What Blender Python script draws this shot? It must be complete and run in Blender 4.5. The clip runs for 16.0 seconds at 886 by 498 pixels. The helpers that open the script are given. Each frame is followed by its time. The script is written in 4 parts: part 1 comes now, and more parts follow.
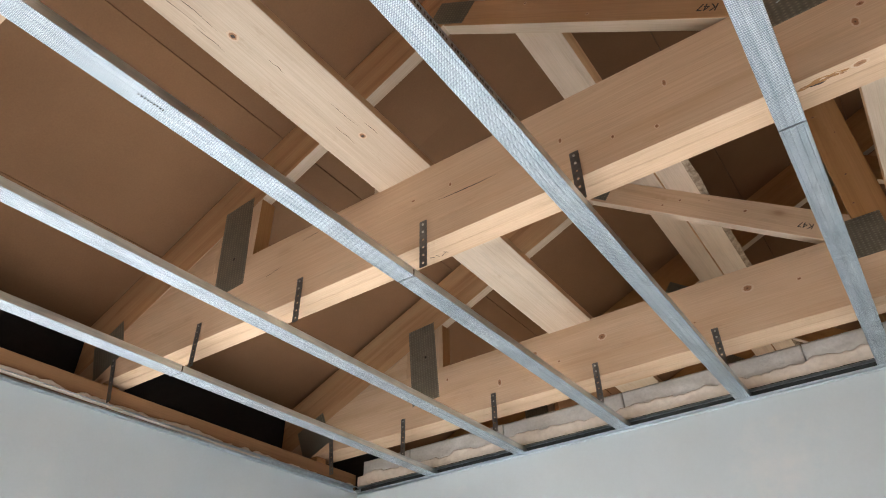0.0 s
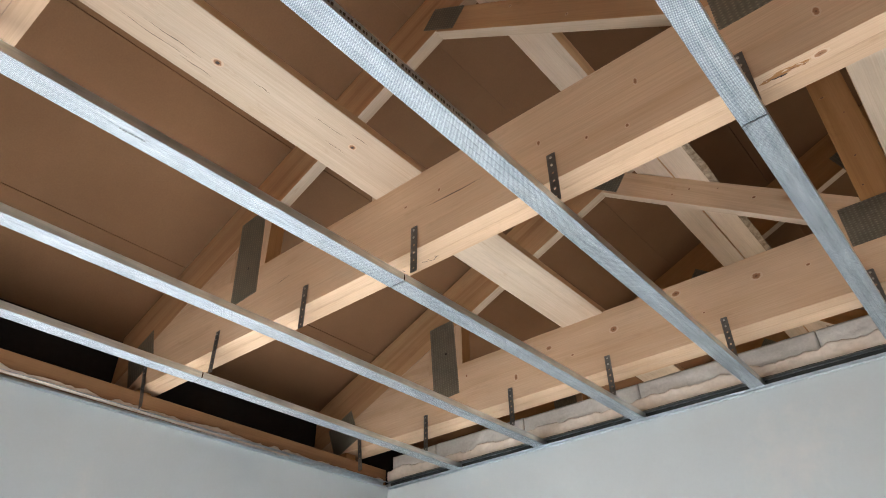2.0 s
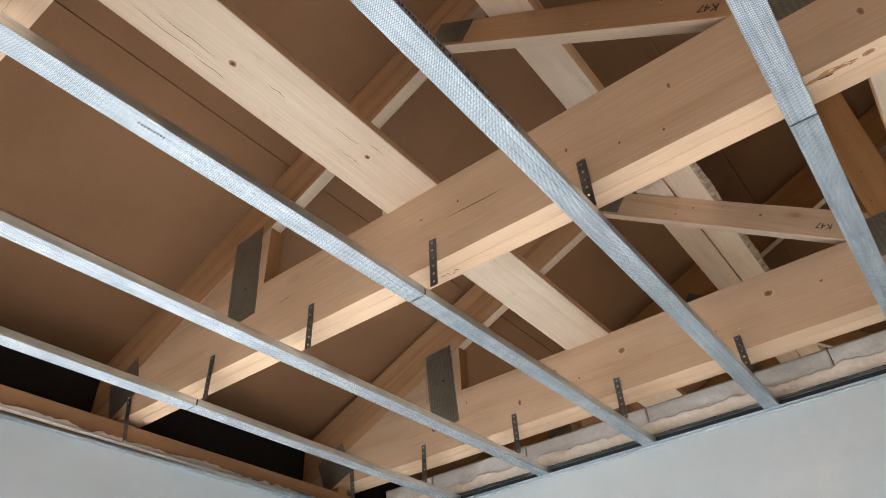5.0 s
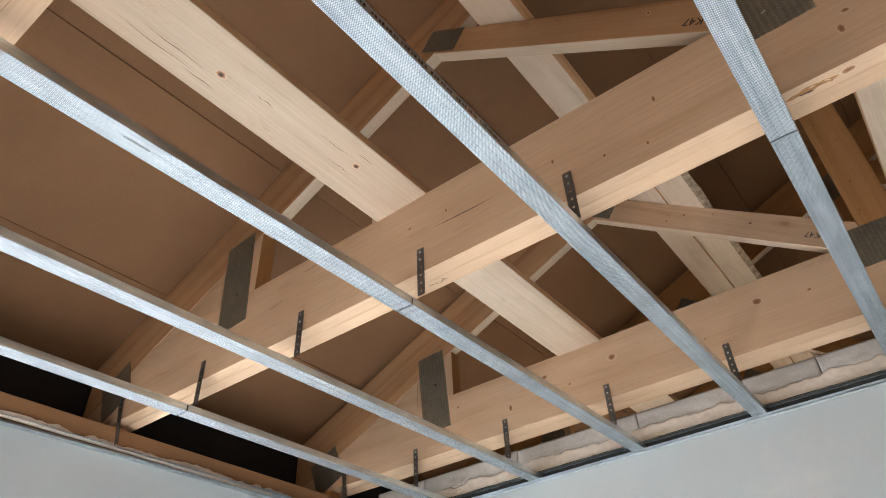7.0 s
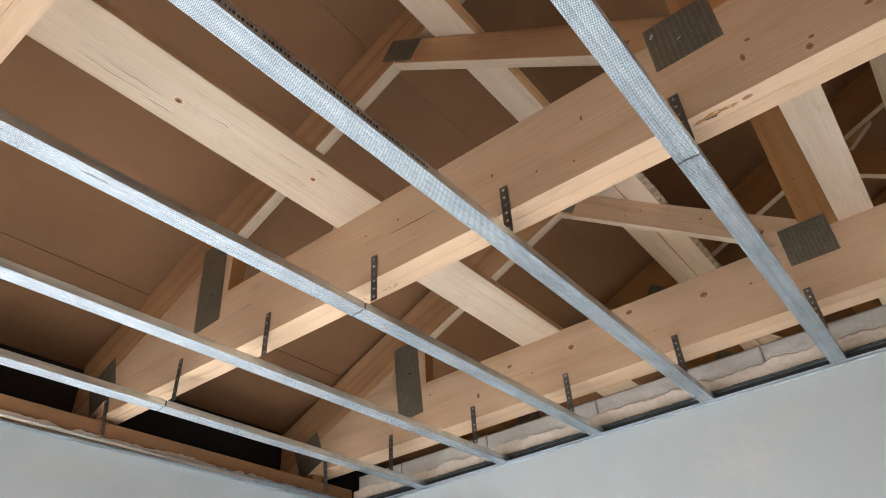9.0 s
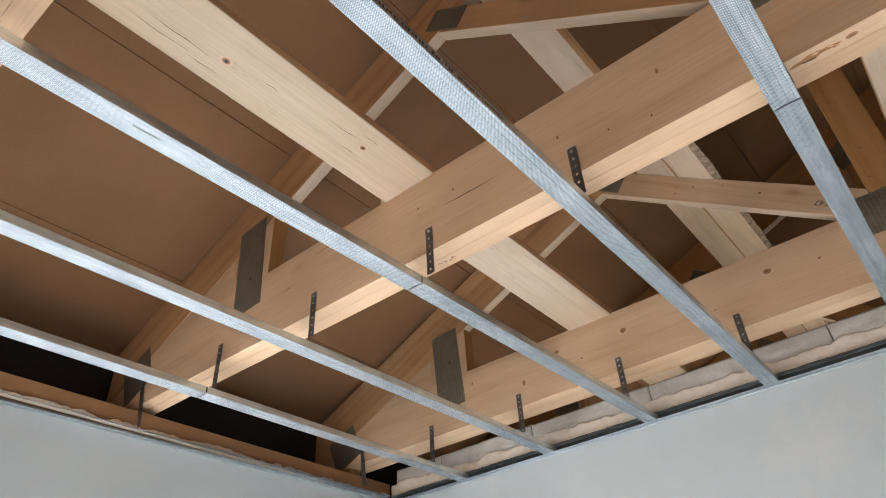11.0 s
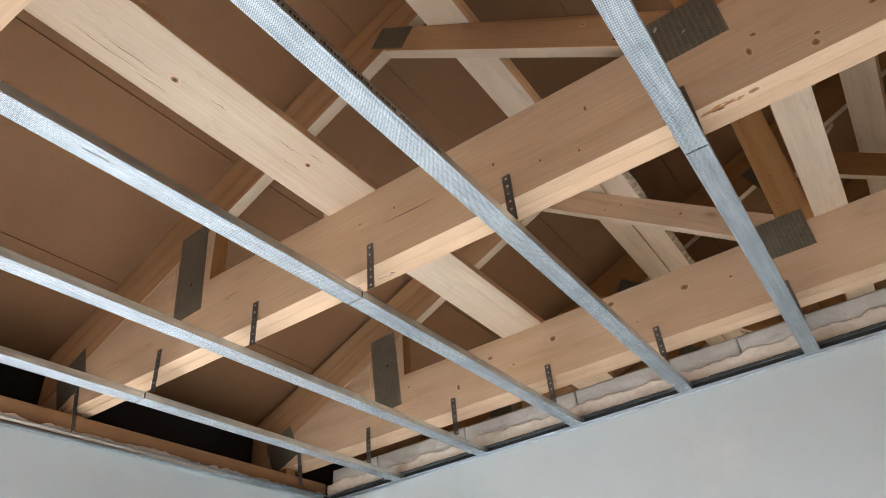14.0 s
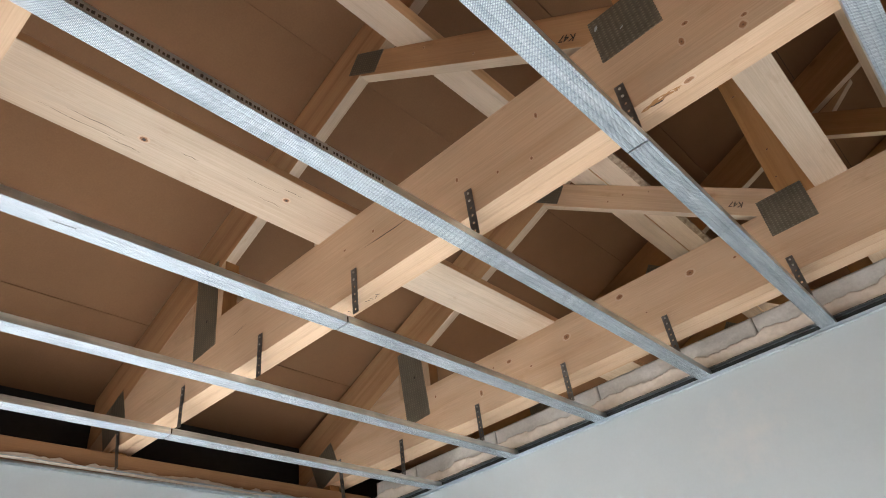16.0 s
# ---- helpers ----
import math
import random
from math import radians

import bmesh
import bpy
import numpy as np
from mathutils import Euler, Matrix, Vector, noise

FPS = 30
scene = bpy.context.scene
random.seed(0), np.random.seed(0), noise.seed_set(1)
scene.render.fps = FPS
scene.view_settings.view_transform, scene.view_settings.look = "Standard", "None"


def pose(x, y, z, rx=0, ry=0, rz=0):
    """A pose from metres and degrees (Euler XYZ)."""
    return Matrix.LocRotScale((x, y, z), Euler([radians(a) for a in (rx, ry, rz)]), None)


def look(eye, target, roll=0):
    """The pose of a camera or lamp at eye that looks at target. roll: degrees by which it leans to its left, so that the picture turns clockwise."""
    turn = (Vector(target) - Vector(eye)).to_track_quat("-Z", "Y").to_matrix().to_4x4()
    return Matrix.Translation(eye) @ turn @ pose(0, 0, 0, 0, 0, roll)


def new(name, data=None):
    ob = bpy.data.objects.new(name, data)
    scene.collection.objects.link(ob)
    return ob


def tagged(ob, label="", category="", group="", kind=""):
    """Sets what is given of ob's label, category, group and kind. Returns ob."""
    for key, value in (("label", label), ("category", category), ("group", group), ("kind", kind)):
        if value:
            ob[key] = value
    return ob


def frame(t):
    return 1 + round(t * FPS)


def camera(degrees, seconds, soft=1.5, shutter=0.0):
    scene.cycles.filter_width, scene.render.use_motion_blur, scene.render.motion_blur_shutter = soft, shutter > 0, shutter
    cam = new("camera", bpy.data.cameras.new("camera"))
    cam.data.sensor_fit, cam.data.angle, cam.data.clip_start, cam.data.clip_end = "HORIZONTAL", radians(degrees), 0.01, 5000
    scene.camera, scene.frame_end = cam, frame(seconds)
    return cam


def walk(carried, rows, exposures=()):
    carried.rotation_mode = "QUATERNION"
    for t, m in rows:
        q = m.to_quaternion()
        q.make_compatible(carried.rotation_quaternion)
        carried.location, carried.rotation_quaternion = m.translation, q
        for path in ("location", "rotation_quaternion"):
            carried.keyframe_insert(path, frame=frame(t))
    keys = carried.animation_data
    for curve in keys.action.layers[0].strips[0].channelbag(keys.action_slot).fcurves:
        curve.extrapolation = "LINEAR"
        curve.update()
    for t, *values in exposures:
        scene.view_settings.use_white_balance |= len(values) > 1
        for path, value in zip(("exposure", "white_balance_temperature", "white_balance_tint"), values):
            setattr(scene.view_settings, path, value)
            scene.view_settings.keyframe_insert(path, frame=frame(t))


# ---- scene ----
cam = camera(67.3, 16.0, 1.0)
PATH = [
    (0, (2.532, -2.714, 1.519), (1.605, -1.385, 2.691), -1.3),
    (0.5, (2.48, -2.696, 1.523), (1.534, -1.419, 2.738), -0.9),
    (1, (2.463, -2.682, 1.521), (1.466, -1.425, 2.715), -1.7),
    (1.5, (2.578, -2.655, 1.529), (1.551, -1.402, 2.702), -1.3),
    (2, (2.712, -2.66, 1.514), (1.658, -1.411, 2.667), -0.8),
    (2.5, (2.772, -2.663, 1.516), (1.756, -1.366, 2.65), -2.1),
    (3, (2.771, -2.665, 1.513), (1.753, -1.366, 2.643), -2.4),
    (3.5, (2.731, -2.675, 1.518), (1.636, -1.44, 2.648), -1.5),
    (4, (2.668, -2.672, 1.513), (1.559, -1.449, 2.641), -1.4),
    (4.2, (2.623, -2.678, 1.513), (1.561, -1.449, 2.68), -1.8),
    (6.3, (2.488, -2.674, 1.526), (1.599, -1.396, 2.782), -3.7),
    (6.5, (2.493, -2.677, 1.527), (1.601, -1.401, 2.781), -3.5),
    (7, (2.566, -2.677, 1.531), (1.633, -1.409, 2.764), -3.0),
    (7.5, (2.702, -2.712, 1.517), (1.749, -1.424, 2.714), -3.6),
    (8, (2.786, -2.731, 1.51), (1.826, -1.426, 2.682), -3.4),
    (8.5, (2.806, -2.73, 1.512), (1.892, -1.421, 2.716), -3.5),
    (9, (2.786, -2.71, 1.516), (1.822, -1.412, 2.693), -3.7),
    (9.5, (2.783, -2.718, 1.51), (1.797, -1.444, 2.695), -2.8),
    (9.7, (2.757, -2.708, 1.517), (1.729, -1.449, 2.683), -2.9),
    (11.8, (2.553, -2.65, 1.513), (1.609, -1.386, 2.742), -3.0),
    (12, (2.606, -2.63, 1.513), (1.664, -1.373, 2.75), -2.2),
    (12.5, (2.718, -2.583, 1.517), (1.756, -1.33, 2.743), -2.1),
    (13, (2.723, -2.607, 1.508), (1.803, -1.277, 2.684), -4.4),
    (13.5, (2.692, -2.713, 1.505), (1.854, -1.354, 2.71), -6.6),
    (14, (2.665, -2.773, 1.512), (1.808, -1.387, 2.671), -5.9),
    (14.5, (2.717, -2.759, 1.504), (1.886, -1.341, 2.645), -5.8),
    (15, (2.851, -2.712, 1.508), (2.012, -1.353, 2.711), -5.4),
    (15.5, (2.91, -2.685, 1.51), (2.016, -1.371, 2.725), -7.3),
    (16, (2.904, -2.665, 1.506), (1.905, -1.391, 2.68), -8.6),
]
walk(cam, [(t, look(eye, target, roll)) for t, eye, target, roll in PATH])

# ---- light ----
world = bpy.data.worlds.new("sky")
scene.world = world
world.use_nodes = True
wn, wl = world.node_tree.nodes, world.node_tree.links
sky = wn.new("ShaderNodeTexSky")
sky.sky_type = "NISHITA"
sky.sun_disc = False
sky.sun_elevation, sky.sun_rotation = radians(38), radians(60)
wn["Background"].inputs["Strength"].default_value = 0.12
wl.new(sky.outputs[0], wn["Background"].inputs["Color"])

sun = new("sun", bpy.data.lights.new("sun", "SUN"))
sun.data.energy, sun.data.angle, sun.data.color = 1.0, radians(12), (1.0, 0.96, 0.9)
sun.matrix_world = look((6, 8, 9), (0, 0, 0))


def daylight(name, size_x, size_y, watts, place, target, spread=180, colour=(0.96, 0.98, 1.0)):
    """Sky light that enters through a window's opening."""
    lamp = new(name, bpy.data.lights.new(name, "AREA"))
    lamp.data.shape, lamp.data.size, lamp.data.size_y = "RECTANGLE", size_x, size_y
    lamp.data.energy, lamp.data.color, lamp.data.spread = watts, colour, radians(spread)
    lamp.matrix_world = look(place, target)
    return lamp


daylight("sky_light_west", 1.8, 1.4, 236, (-0.10, -1.85, 1.25), (1.75, -1.8, 0.0), 105, (0.955, 0.97, 1.0))
daylight("ground_light_west", 1.8, 1.4, 31, (-0.12, -1.85, 1.25), (3, -1.85, 1.25), 180, (0.95, 0.97, 1.0))
# warm fill lamp from an unseen south side, added to brighten the truss fronts
daylight("fill_light_south", 2.0, 1.2, 36, (1.4, -5.62, 1.45), (1.4, -3.0, 1.75), 170, (1.0, 0.90, 0.81))
# unseen warm lamp in the next room, added to light the far roof
daylight("fill_light_next_room", 1.7, 1.3, 175, (-0.10, 2.0, 1.35), (1.4, 2.0, 0.0), 120, (1.0, 0.88, 0.74))


# ---- materials ----
def material(name):
    m = bpy.data.materials.new(name)
    m.use_nodes = True
    return m, m.node_tree.nodes, m.node_tree.links, m.node_tree.nodes["Principled BSDF"]


def node(nodes, kind, **values):
    n = nodes.new(kind)
    for key, value in values.items():
        n.inputs[key.replace("_", " ")].default_value = value
    return n


def ramp(nodes, stops):
    r = nodes.new("ShaderNodeValToRGB")
    r.color_ramp.elements[0].position, r.color_ramp.elements[0].color = stops[0][0], (*stops[0][1], 1)
    r.color_ramp.elements[1].position, r.color_ramp.elements[1].color = stops[-1][0], (*stops[-1][1], 1)
    for p, c in stops[1:-1]:
        r.color_ramp.elements.new(p).color = (*c, 1)
    return r


def mix(nodes, links, kind, fac, a, b):
    n = nodes.new("ShaderNodeMix")
    n.data_type, n.blend_type = "RGBA", kind
    for socket, v in ((n.inputs[0], fac), (n.inputs[6], a), (n.inputs[7], b)):
        if isinstance(v, bpy.types.NodeSocket):
            links.new(v, socket)
        else:
            socket.default_value = v if isinstance(v, float) else (*v, 1)
    return n.outputs[2]


def shifted(nodes, links):
    """Object coordinates, moved by a random amount for each object."""
    tc, info = nodes.new("ShaderNodeTexCoord"), nodes.new("ShaderNodeObjectInfo")
    mul = nodes.new("ShaderNodeMath")
    mul.operation, mul.inputs[1].default_value = "MULTIPLY", 37.0
    links.new(info.outputs["Random"], mul.inputs[0])
    add = nodes.new("ShaderNodeVectorMath")
    links.new(tc.outputs["Object"], add.inputs[0])
    links.new(mul.outputs[0], add.inputs[1])
    return add.outputs[0], info.outputs["Random"]


def scaled(nodes, links, vec, s):
    mp = nodes.new("ShaderNodeMapping")
    mp.inputs["Scale"].default_value = s
    links.new(vec, mp.inputs["Vector"])
    return mp.outputs[0]


def bump(nodes, links, bsdf, height, strength, distance=0.002):
    b = nodes.new("ShaderNodeBump")
    b.inputs["Strength"].default_value, b.inputs["Distance"].default_value = strength, distance
    links.new(height, b.inputs["Height"])
    links.new(b.outputs[0], bsdf.inputs["Normal"])


def wood(name, light, mid, dark, knots=0.5, rough=0.6):
    """Sawn softwood with the grain along local x, pith streaks and a few knots."""
    m, n, l, p = material(name)
    vec, rnd = shifted(n, l)
    warp = node(n, "ShaderNodeTexNoise", Scale=1.0, Detail=2.0)
    l.new(scaled(n, l, vec, (0.9, 5, 5)), warp.inputs["Vector"])
    bent = n.new("ShaderNodeVectorMath")
    bent.operation = "MULTIPLY_ADD"
    l.new(warp.outputs["Color"], bent.inputs[0])
    bent.inputs[1].default_value = (0.0, 0.06, 0.06)
    l.new(vec, bent.inputs[2])
    rings = node(n, "ShaderNodeTexNoise", Scale=1.0, Detail=3.0, Roughness=0.55)
    l.new(scaled(n, l, bent.outputs[0], (0.5, 17, 17)), rings.inputs["Vector"])
    fine = node(n, "ShaderNodeTexNoise", Scale=1.0, Detail=4.0, Roughness=0.6)
    l.new(scaled(n, l, vec, (5, 260, 260)), fine.inputs["Vector"])
    broad = node(n, "ShaderNodeTexNoise", Scale=1.0, Detail=2.0)
    l.new(scaled(n, l, vec, (1.6, 4, 4)), broad.inputs["Vector"])
    grain = ramp(n, [(0.3, light), (0.55, mid), (0.78, dark)])
    l.new(rings.outputs["Fac"], grain.inputs[0])
    tone = ramp(n, [(0.3, (0.86, 0.82, 0.78)), (0.7, (1.05, 1.05, 1.05))])
    l.new(broad.outputs["Fac"], tone.inputs[0])
    col = mix(n, l, "MULTIPLY", 1.0, grain.outputs[0], tone.outputs[0])
    tone2 = ramp(n, [(0.3, (0.88, 0.86, 0.83)), (0.7, (1.04, 1.04, 1.04))])
    l.new(fine.outputs["Fac"], tone2.inputs[0])
    col = mix(n, l, "MULTIPLY", 1.0, col, tone2.outputs[0])
    blot = node(n, "ShaderNodeTexNoise", Scale=1.0, Detail=5.0, Roughness=0.7)
    l.new(scaled(n, l, bent.outputs[0], (6, 15, 15)), blot.inputs["Vector"])
    stain = ramp(n, [(0.26, (0.86, 0.81, 0.76)), (0.40, (1, 1, 1)), (0.75, (1.04, 1.04, 1.04))])
    l.new(blot.outputs["Fac"], stain.inputs[0])
    col = mix(n, l, "MULTIPLY", 1.0, col, stain.outputs[0])
    own = ramp(n, [(0.0, (0.90, 0.88, 0.85)), (1.0, (1.05, 1.04, 1.03))])
    l.new(rnd, own.inputs[0])
    col = mix(n, l, "MULTIPLY", 1.0, col, own.outputs[0])
    grime = node(n, "ShaderNodeTexNoise", Scale=1.0, Detail=6.0, Roughness=0.72)
    l.new(scaled(n, l, bent.outputs[0], (2.6, 11, 11)), grime.inputs["Vector"])
    smudge = ramp(n, [(0.56, (0, 0, 0)), (0.74, (0.42, 0.42, 0.42))])
    l.new(grime.outputs["Fac"], smudge.inputs[0])
    col = mix(n, l, "MIX", smudge.outputs[0], col, tuple(0.62 * c for c in mid))
    vor = node(n, "ShaderNodeTexVoronoi", Scale=1.0, Randomness=1.0)
    l.new(scaled(n, l, bent.outputs[0], (3.0, 7.0, 7.0)), vor.inputs["Vector"])
    spot = ramp(n, [(0.05, (1, 1, 1)), (0.11, (0.25, 0.25, 0.25)), (0.2, (0, 0, 0))])
    l.new(vor.outputs["Distance"], spot.inputs[0])
    pick = n.new("ShaderNodeSeparateColor")
    l.new(vor.outputs["Color"], pick.inputs[0])
    few = n.new("ShaderNodeMath")
    few.operation, few.inputs[1].default_value = "LESS_THAN", knots
    l.new(pick.outputs[0], few.inputs[0])
    both = n.new("ShaderNodeMath")
    both.operation = "MULTIPLY"
    l.new(few.outputs[0], both.inputs[0])
    l.new(spot.outputs[0], both.inputs[1])
    half = n.new("ShaderNodeMath")
    half.operation, half.inputs[1].default_value = "MULTIPLY", 0.7
    l.new(both.outputs[0], half.inputs[0])
    col = mix(n, l, "MIX", half.outputs[0], col, (0.23, 0.10, 0.04))
    l.new(col, p.inputs["Base Color"])
    p.inputs["Roughness"].default_value = rough
    p.inputs["Specular IOR Level"].default_value = 0.3
    bump(n, l, p, fine.outputs["Fac"], 0.12, 0.001)
    return m


def speckled(name, a, b, scale, rough=0.85, fine=120, strength=0.3, distance=0.002, stain=None, spots=0.07):
    """Plaster, concrete or board: two scales of mottling and a fine relief."""
    m, n, l, p = material(name)
    vec, rnd = shifted(n, l)
    big = node(n, "ShaderNodeTexNoise", Scale=scale, Detail=4.0, Roughness=0.6)
    l.new(vec, big.inputs["Vector"])
    small = node(n, "ShaderNodeTexNoise", Scale=fine, Detail=3.0)
    l.new(vec, small.inputs["Vector"])
    r = ramp(n, [(0.32, a), (0.68, b)])
    l.new(big.outputs["Fac"], r.inputs[0])
    t = ramp(n, [(0.3, (1 - spots,) * 3), (0.7, (1 + spots * 0.5,) * 3)])
    l.new(small.outputs["Fac"], t.inputs[0])
    col = mix(n, l, "MULTIPLY", 1.0, r.outputs[0], t.outputs[0])
    if stain:
        s = node(n, "ShaderNodeTexNoise", Scale=1.7, Detail=6.0, Roughness=0.7)
        l.new(vec, s.inputs["Vector"])
        sr = ramp(n, [(0.60, (0, 0, 0)), (0.74, (0.5, 0.5, 0.5))])
        l.new(s.outputs["Fac"], sr.inputs[0])
        col = mix(n, l, "MIX", sr.outputs[0], col, stain)
    l.new(col, p.inputs["Base Color"])
    p.inputs["Roughness"].default_value = rough
    p.inputs["Specular IOR Level"].default_value = 0.25
    bump(n, l, p, small.outputs["Fac"], strength, distance)
    return m


def metal(name, a, b, rough, knurl=0.0, teeth=0.0, metallic=1.0):
    """Galvanised steel with spangle streaks; a knurled or toothed face where asked."""
    m, n, l, p = material(name)
    vec, rnd = shifted(n, l)
    streak = node(n, "ShaderNodeTexNoise", Scale=1.0, Detail=5.0, Roughness=0.65)
    l.new(scaled(n, l, vec, (70, 5, 70)), streak.inputs["Vector"])
    cloud = node(n, "ShaderNodeTexNoise", Scale=14.0, Detail=3.0)
    l.new(vec, cloud.inputs["Vector"])
    r = ramp(n, [(0.3, a), (0.7, b)])
    l.new(streak.outputs["Fac"], r.inputs[0])
    t = ramp(n, [(0.3, (0.86, 0.87, 0.88)), (0.7, (1.04, 1.04, 1.04))])
    l.new(cloud.outputs["Fac"], t.inputs[0])
    col = mix(n, l, "MULTIPLY", 1.0, r.outputs[0], t.outputs[0])
    p.inputs["Metallic"].default_value = metallic
    rr = ramp(n, [(0.3, (rough - 0.07,) * 3), (0.7, (rough + 0.1,) * 3)])
    l.new(streak.outputs["Fac"], rr.inputs[0])
    l.new(rr.outputs[0], p.inputs["Roughness"])
    if knurl:
        waves = []
        for way in ((-86, 62, 0), (86, 62, 0)):
            w1 = node(n, "ShaderNodeTexWave", Scale=2.0, Distortion=0.0)
            w1.bands_direction = "DIAGONAL"
            l.new(scaled(n, l, vec, way), w1.inputs["Vector"])
            waves.append(w1)
        cross = n.new("ShaderNodeMath")
        cross.operation = "MINIMUM"
        l.new(waves[0].outputs["Fac"], cross.inputs[0])
        l.new(waves[1].outputs["Fac"], cross.inputs[1])
        nrm = n.new("ShaderNodeSeparateXYZ")
        l.new(n.new("ShaderNodeNewGeometry").outputs["True Normal"], nrm.inputs[0])
        level = n.new("ShaderNodeMath")
        level.operation, level.inputs[1].default_value = "LESS_THAN", -0.5
        l.new(nrm.outputs[2], level.inputs[0])
        gate = n.new("ShaderNodeMath")
        gate.operation = "MULTIPLY_ADD"
        l.new(level.outputs[0], gate.inputs[1])
        back = n.new("ShaderNodeMath")
        back.operation, back.inputs[1].default_value = "SUBTRACT", 1.0
        l.new(cross.outputs[0], back.inputs[0])
        l.new(back.outputs[0], gate.inputs[0])
        gate.inputs[2].default_value = 1.0
        dots = ramp(n, [(0.04, (0.34, 0.38, 0.42)), (0.42, (1.05, 1.05, 1.05))])
        l.new(gate.outputs[0], dots.inputs[0])
        col = mix(n, l, "MULTIPLY", 1.0, col, dots.outputs[0])
        bump(n, l, p, gate.outputs[0], knurl, 0.0012)
    if teeth:
        # staggered rows of punched teeth: bright bent tips beside dark slots
        warped = node(n, "ShaderNodeTexNoise", Scale=55.0, Detail=1.0)
        l.new(vec, warped.inputs["Vector"])
        spot = n.new("ShaderNodeVectorMath")
        spot.operation = "MULTIPLY_ADD"
        l.new(warped.outputs["Color"], spot.inputs[0])
        spot.inputs[1].default_value = (0.005, 0.0, 0.003)
        l.new(vec, spot.inputs[2])
        teeth_waves = []
        for way, s in (("X", (0.314 / 0.0150, 0, 0)), ("Z", (0, 0, 0.314 / 0.0095))):
            w = node(n, "ShaderNodeTexWave", Scale=1.0, Distortion=0.0)
            w.bands_direction = way
            l.new(scaled(n, l, spot.outputs[0], s), w.inputs["Vector"])
            teeth_waves.append(w)
        v = n.new("ShaderNodeMath")
        v.operation = "MULTIPLY"
        l.new(teeth_waves[0].outputs["Fac"], v.inputs[0])
        l.new(teeth_waves[1].outputs["Fac"], v.inputs[1])
        d = ramp(n, [(0.02, (0.90, 0.90, 0.90)), (0.3, (0.97, 0.97, 0.97)), (0.6, (1.05, 1.05, 1.04)), (0.9, (1.45, 1.43, 1.38))])
        l.new(v.outputs[0], d.inputs[0])
        col = mix(n, l, "MULTIPLY", 1.0, col, d.outputs[0])
        bump(n, l, p, v.outputs[0], teeth, 0.002)
    l.new(col, p.inputs["Base Color"])
    return m


def plain(name, colour, rough=0.7, metallic=0.0):
    m, n, l, p = material(name)
    vec, rnd = shifted(n, l)
    big = node(n, "ShaderNodeTexNoise", Scale=30.0, Detail=4.0)
    l.new(vec, big.inputs["Vector"])
    r = ramp(n, [(0.3, tuple(0.8 * c for c in colour)), (0.7, tuple(min(1, 1.12 * c) for c in colour))])
    l.new(big.outputs["Fac"], r.inputs[0])
    l.new(r.outputs[0], p.inputs["Base Color"])
    p.inputs["Roughness"].default_value, p.inputs["Metallic"].default_value = rough, metallic
    return m


SPRUCE = wood("spruce", (0.675, 0.50, 0.355), (0.655, 0.472, 0.325), (0.56, 0.385, 0.245), 0.3)
SPRUCE_WARM = wood("spruce_warm", (0.62, 0.40, 0.23), (0.56, 0.34, 0.18), (0.37, 0.19, 0.085), 0.3)
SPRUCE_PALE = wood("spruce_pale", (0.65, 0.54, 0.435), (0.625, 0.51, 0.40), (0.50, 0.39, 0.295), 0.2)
SPRUCE_AMBER = wood("spruce_amber", (0.52, 0.285, 0.125), (0.47, 0.25, 0.10), (0.38, 0.19, 0.07), 0.35)
PLATE_WOOD = wood("wall_plate_wood", (0.40, 0.235, 0.125), (0.36, 0.205, 0.105), (0.27, 0.145, 0.07), 0.35)
BOARD = speckled("roof_board", (0.192, 0.098, 0.046), (0.222, 0.116, 0.056), 2.2, 0.8, 160, 0.25, 0.001)
PAINT = speckled("white_plaster", (0.472, 0.527, 0.548), (0.528, 0.58, 0.597), 1.3, 0.8, 90, 0.05, 0.0005, (0.62, 0.61, 0.59), 0.015)
ROUGH_PLASTER = speckled("rough_plaster", (0.68, 0.60, 0.51), (0.78, 0.71, 0.63), 7.0, 0.9, 60, 0.4, 0.003)
BLOCK = speckled("concrete_block", (0.47, 0.445, 0.41), (0.60, 0.58, 0.545), 6.0, 0.92, 90, 0.5, 0.002, (0.36, 0.30, 0.23), 0.08)
WARM_BOUNCE = speckled("warm_bounce", (0.50, 0.26, 0.14), (0.62, 0.34, 0.20), 5.0, 0.9, 80, 0.6, 0.003)
BARK = speckled("bark", (0.20, 0.14, 0.09), (0.42, 0.33, 0.24), 40.0, 0.95, 160, 0.8, 0.003)
SCREED = speckled("screed", (0.52, 0.515, 0.505), (0.62, 0.615, 0.605), 1.2, 0.85, 60, 0.4, 0.003)
ZINC = metal("galvanised_steel", (0.50, 0.56, 0.605), (0.68, 0.735, 0.775), 0.38, 0.0)
ZINC_KNURL = metal("knurled_steel", (0.60, 0.67, 0.715), (0.95, 0.98, 0.99), 0.35, 0.7)
STRAP = metal("hanger_steel", (0.16, 0.155, 0.15), (0.26, 0.25, 0.235), 0.45, 0.0, 0.0, 0.8)
PLATE = metal("nail_plate_steel", (0.19, 0.172, 0.13), (0.28, 0.255, 0.20), 0.5, 0.0, 0.5, 0.6)
BLACK_SHEET = plain("black_sheet", (0.012, 0.012, 0.013), 0.85)
SHADE_STRIP = plain("track_shade", (0.030, 0.037, 0.037), 0.8)
PRINT = plain("grey_print", (0.075, 0.07, 0.064), 0.6)
INK = plain("dark_ink", (0.03, 0.022, 0.018), 0.6)
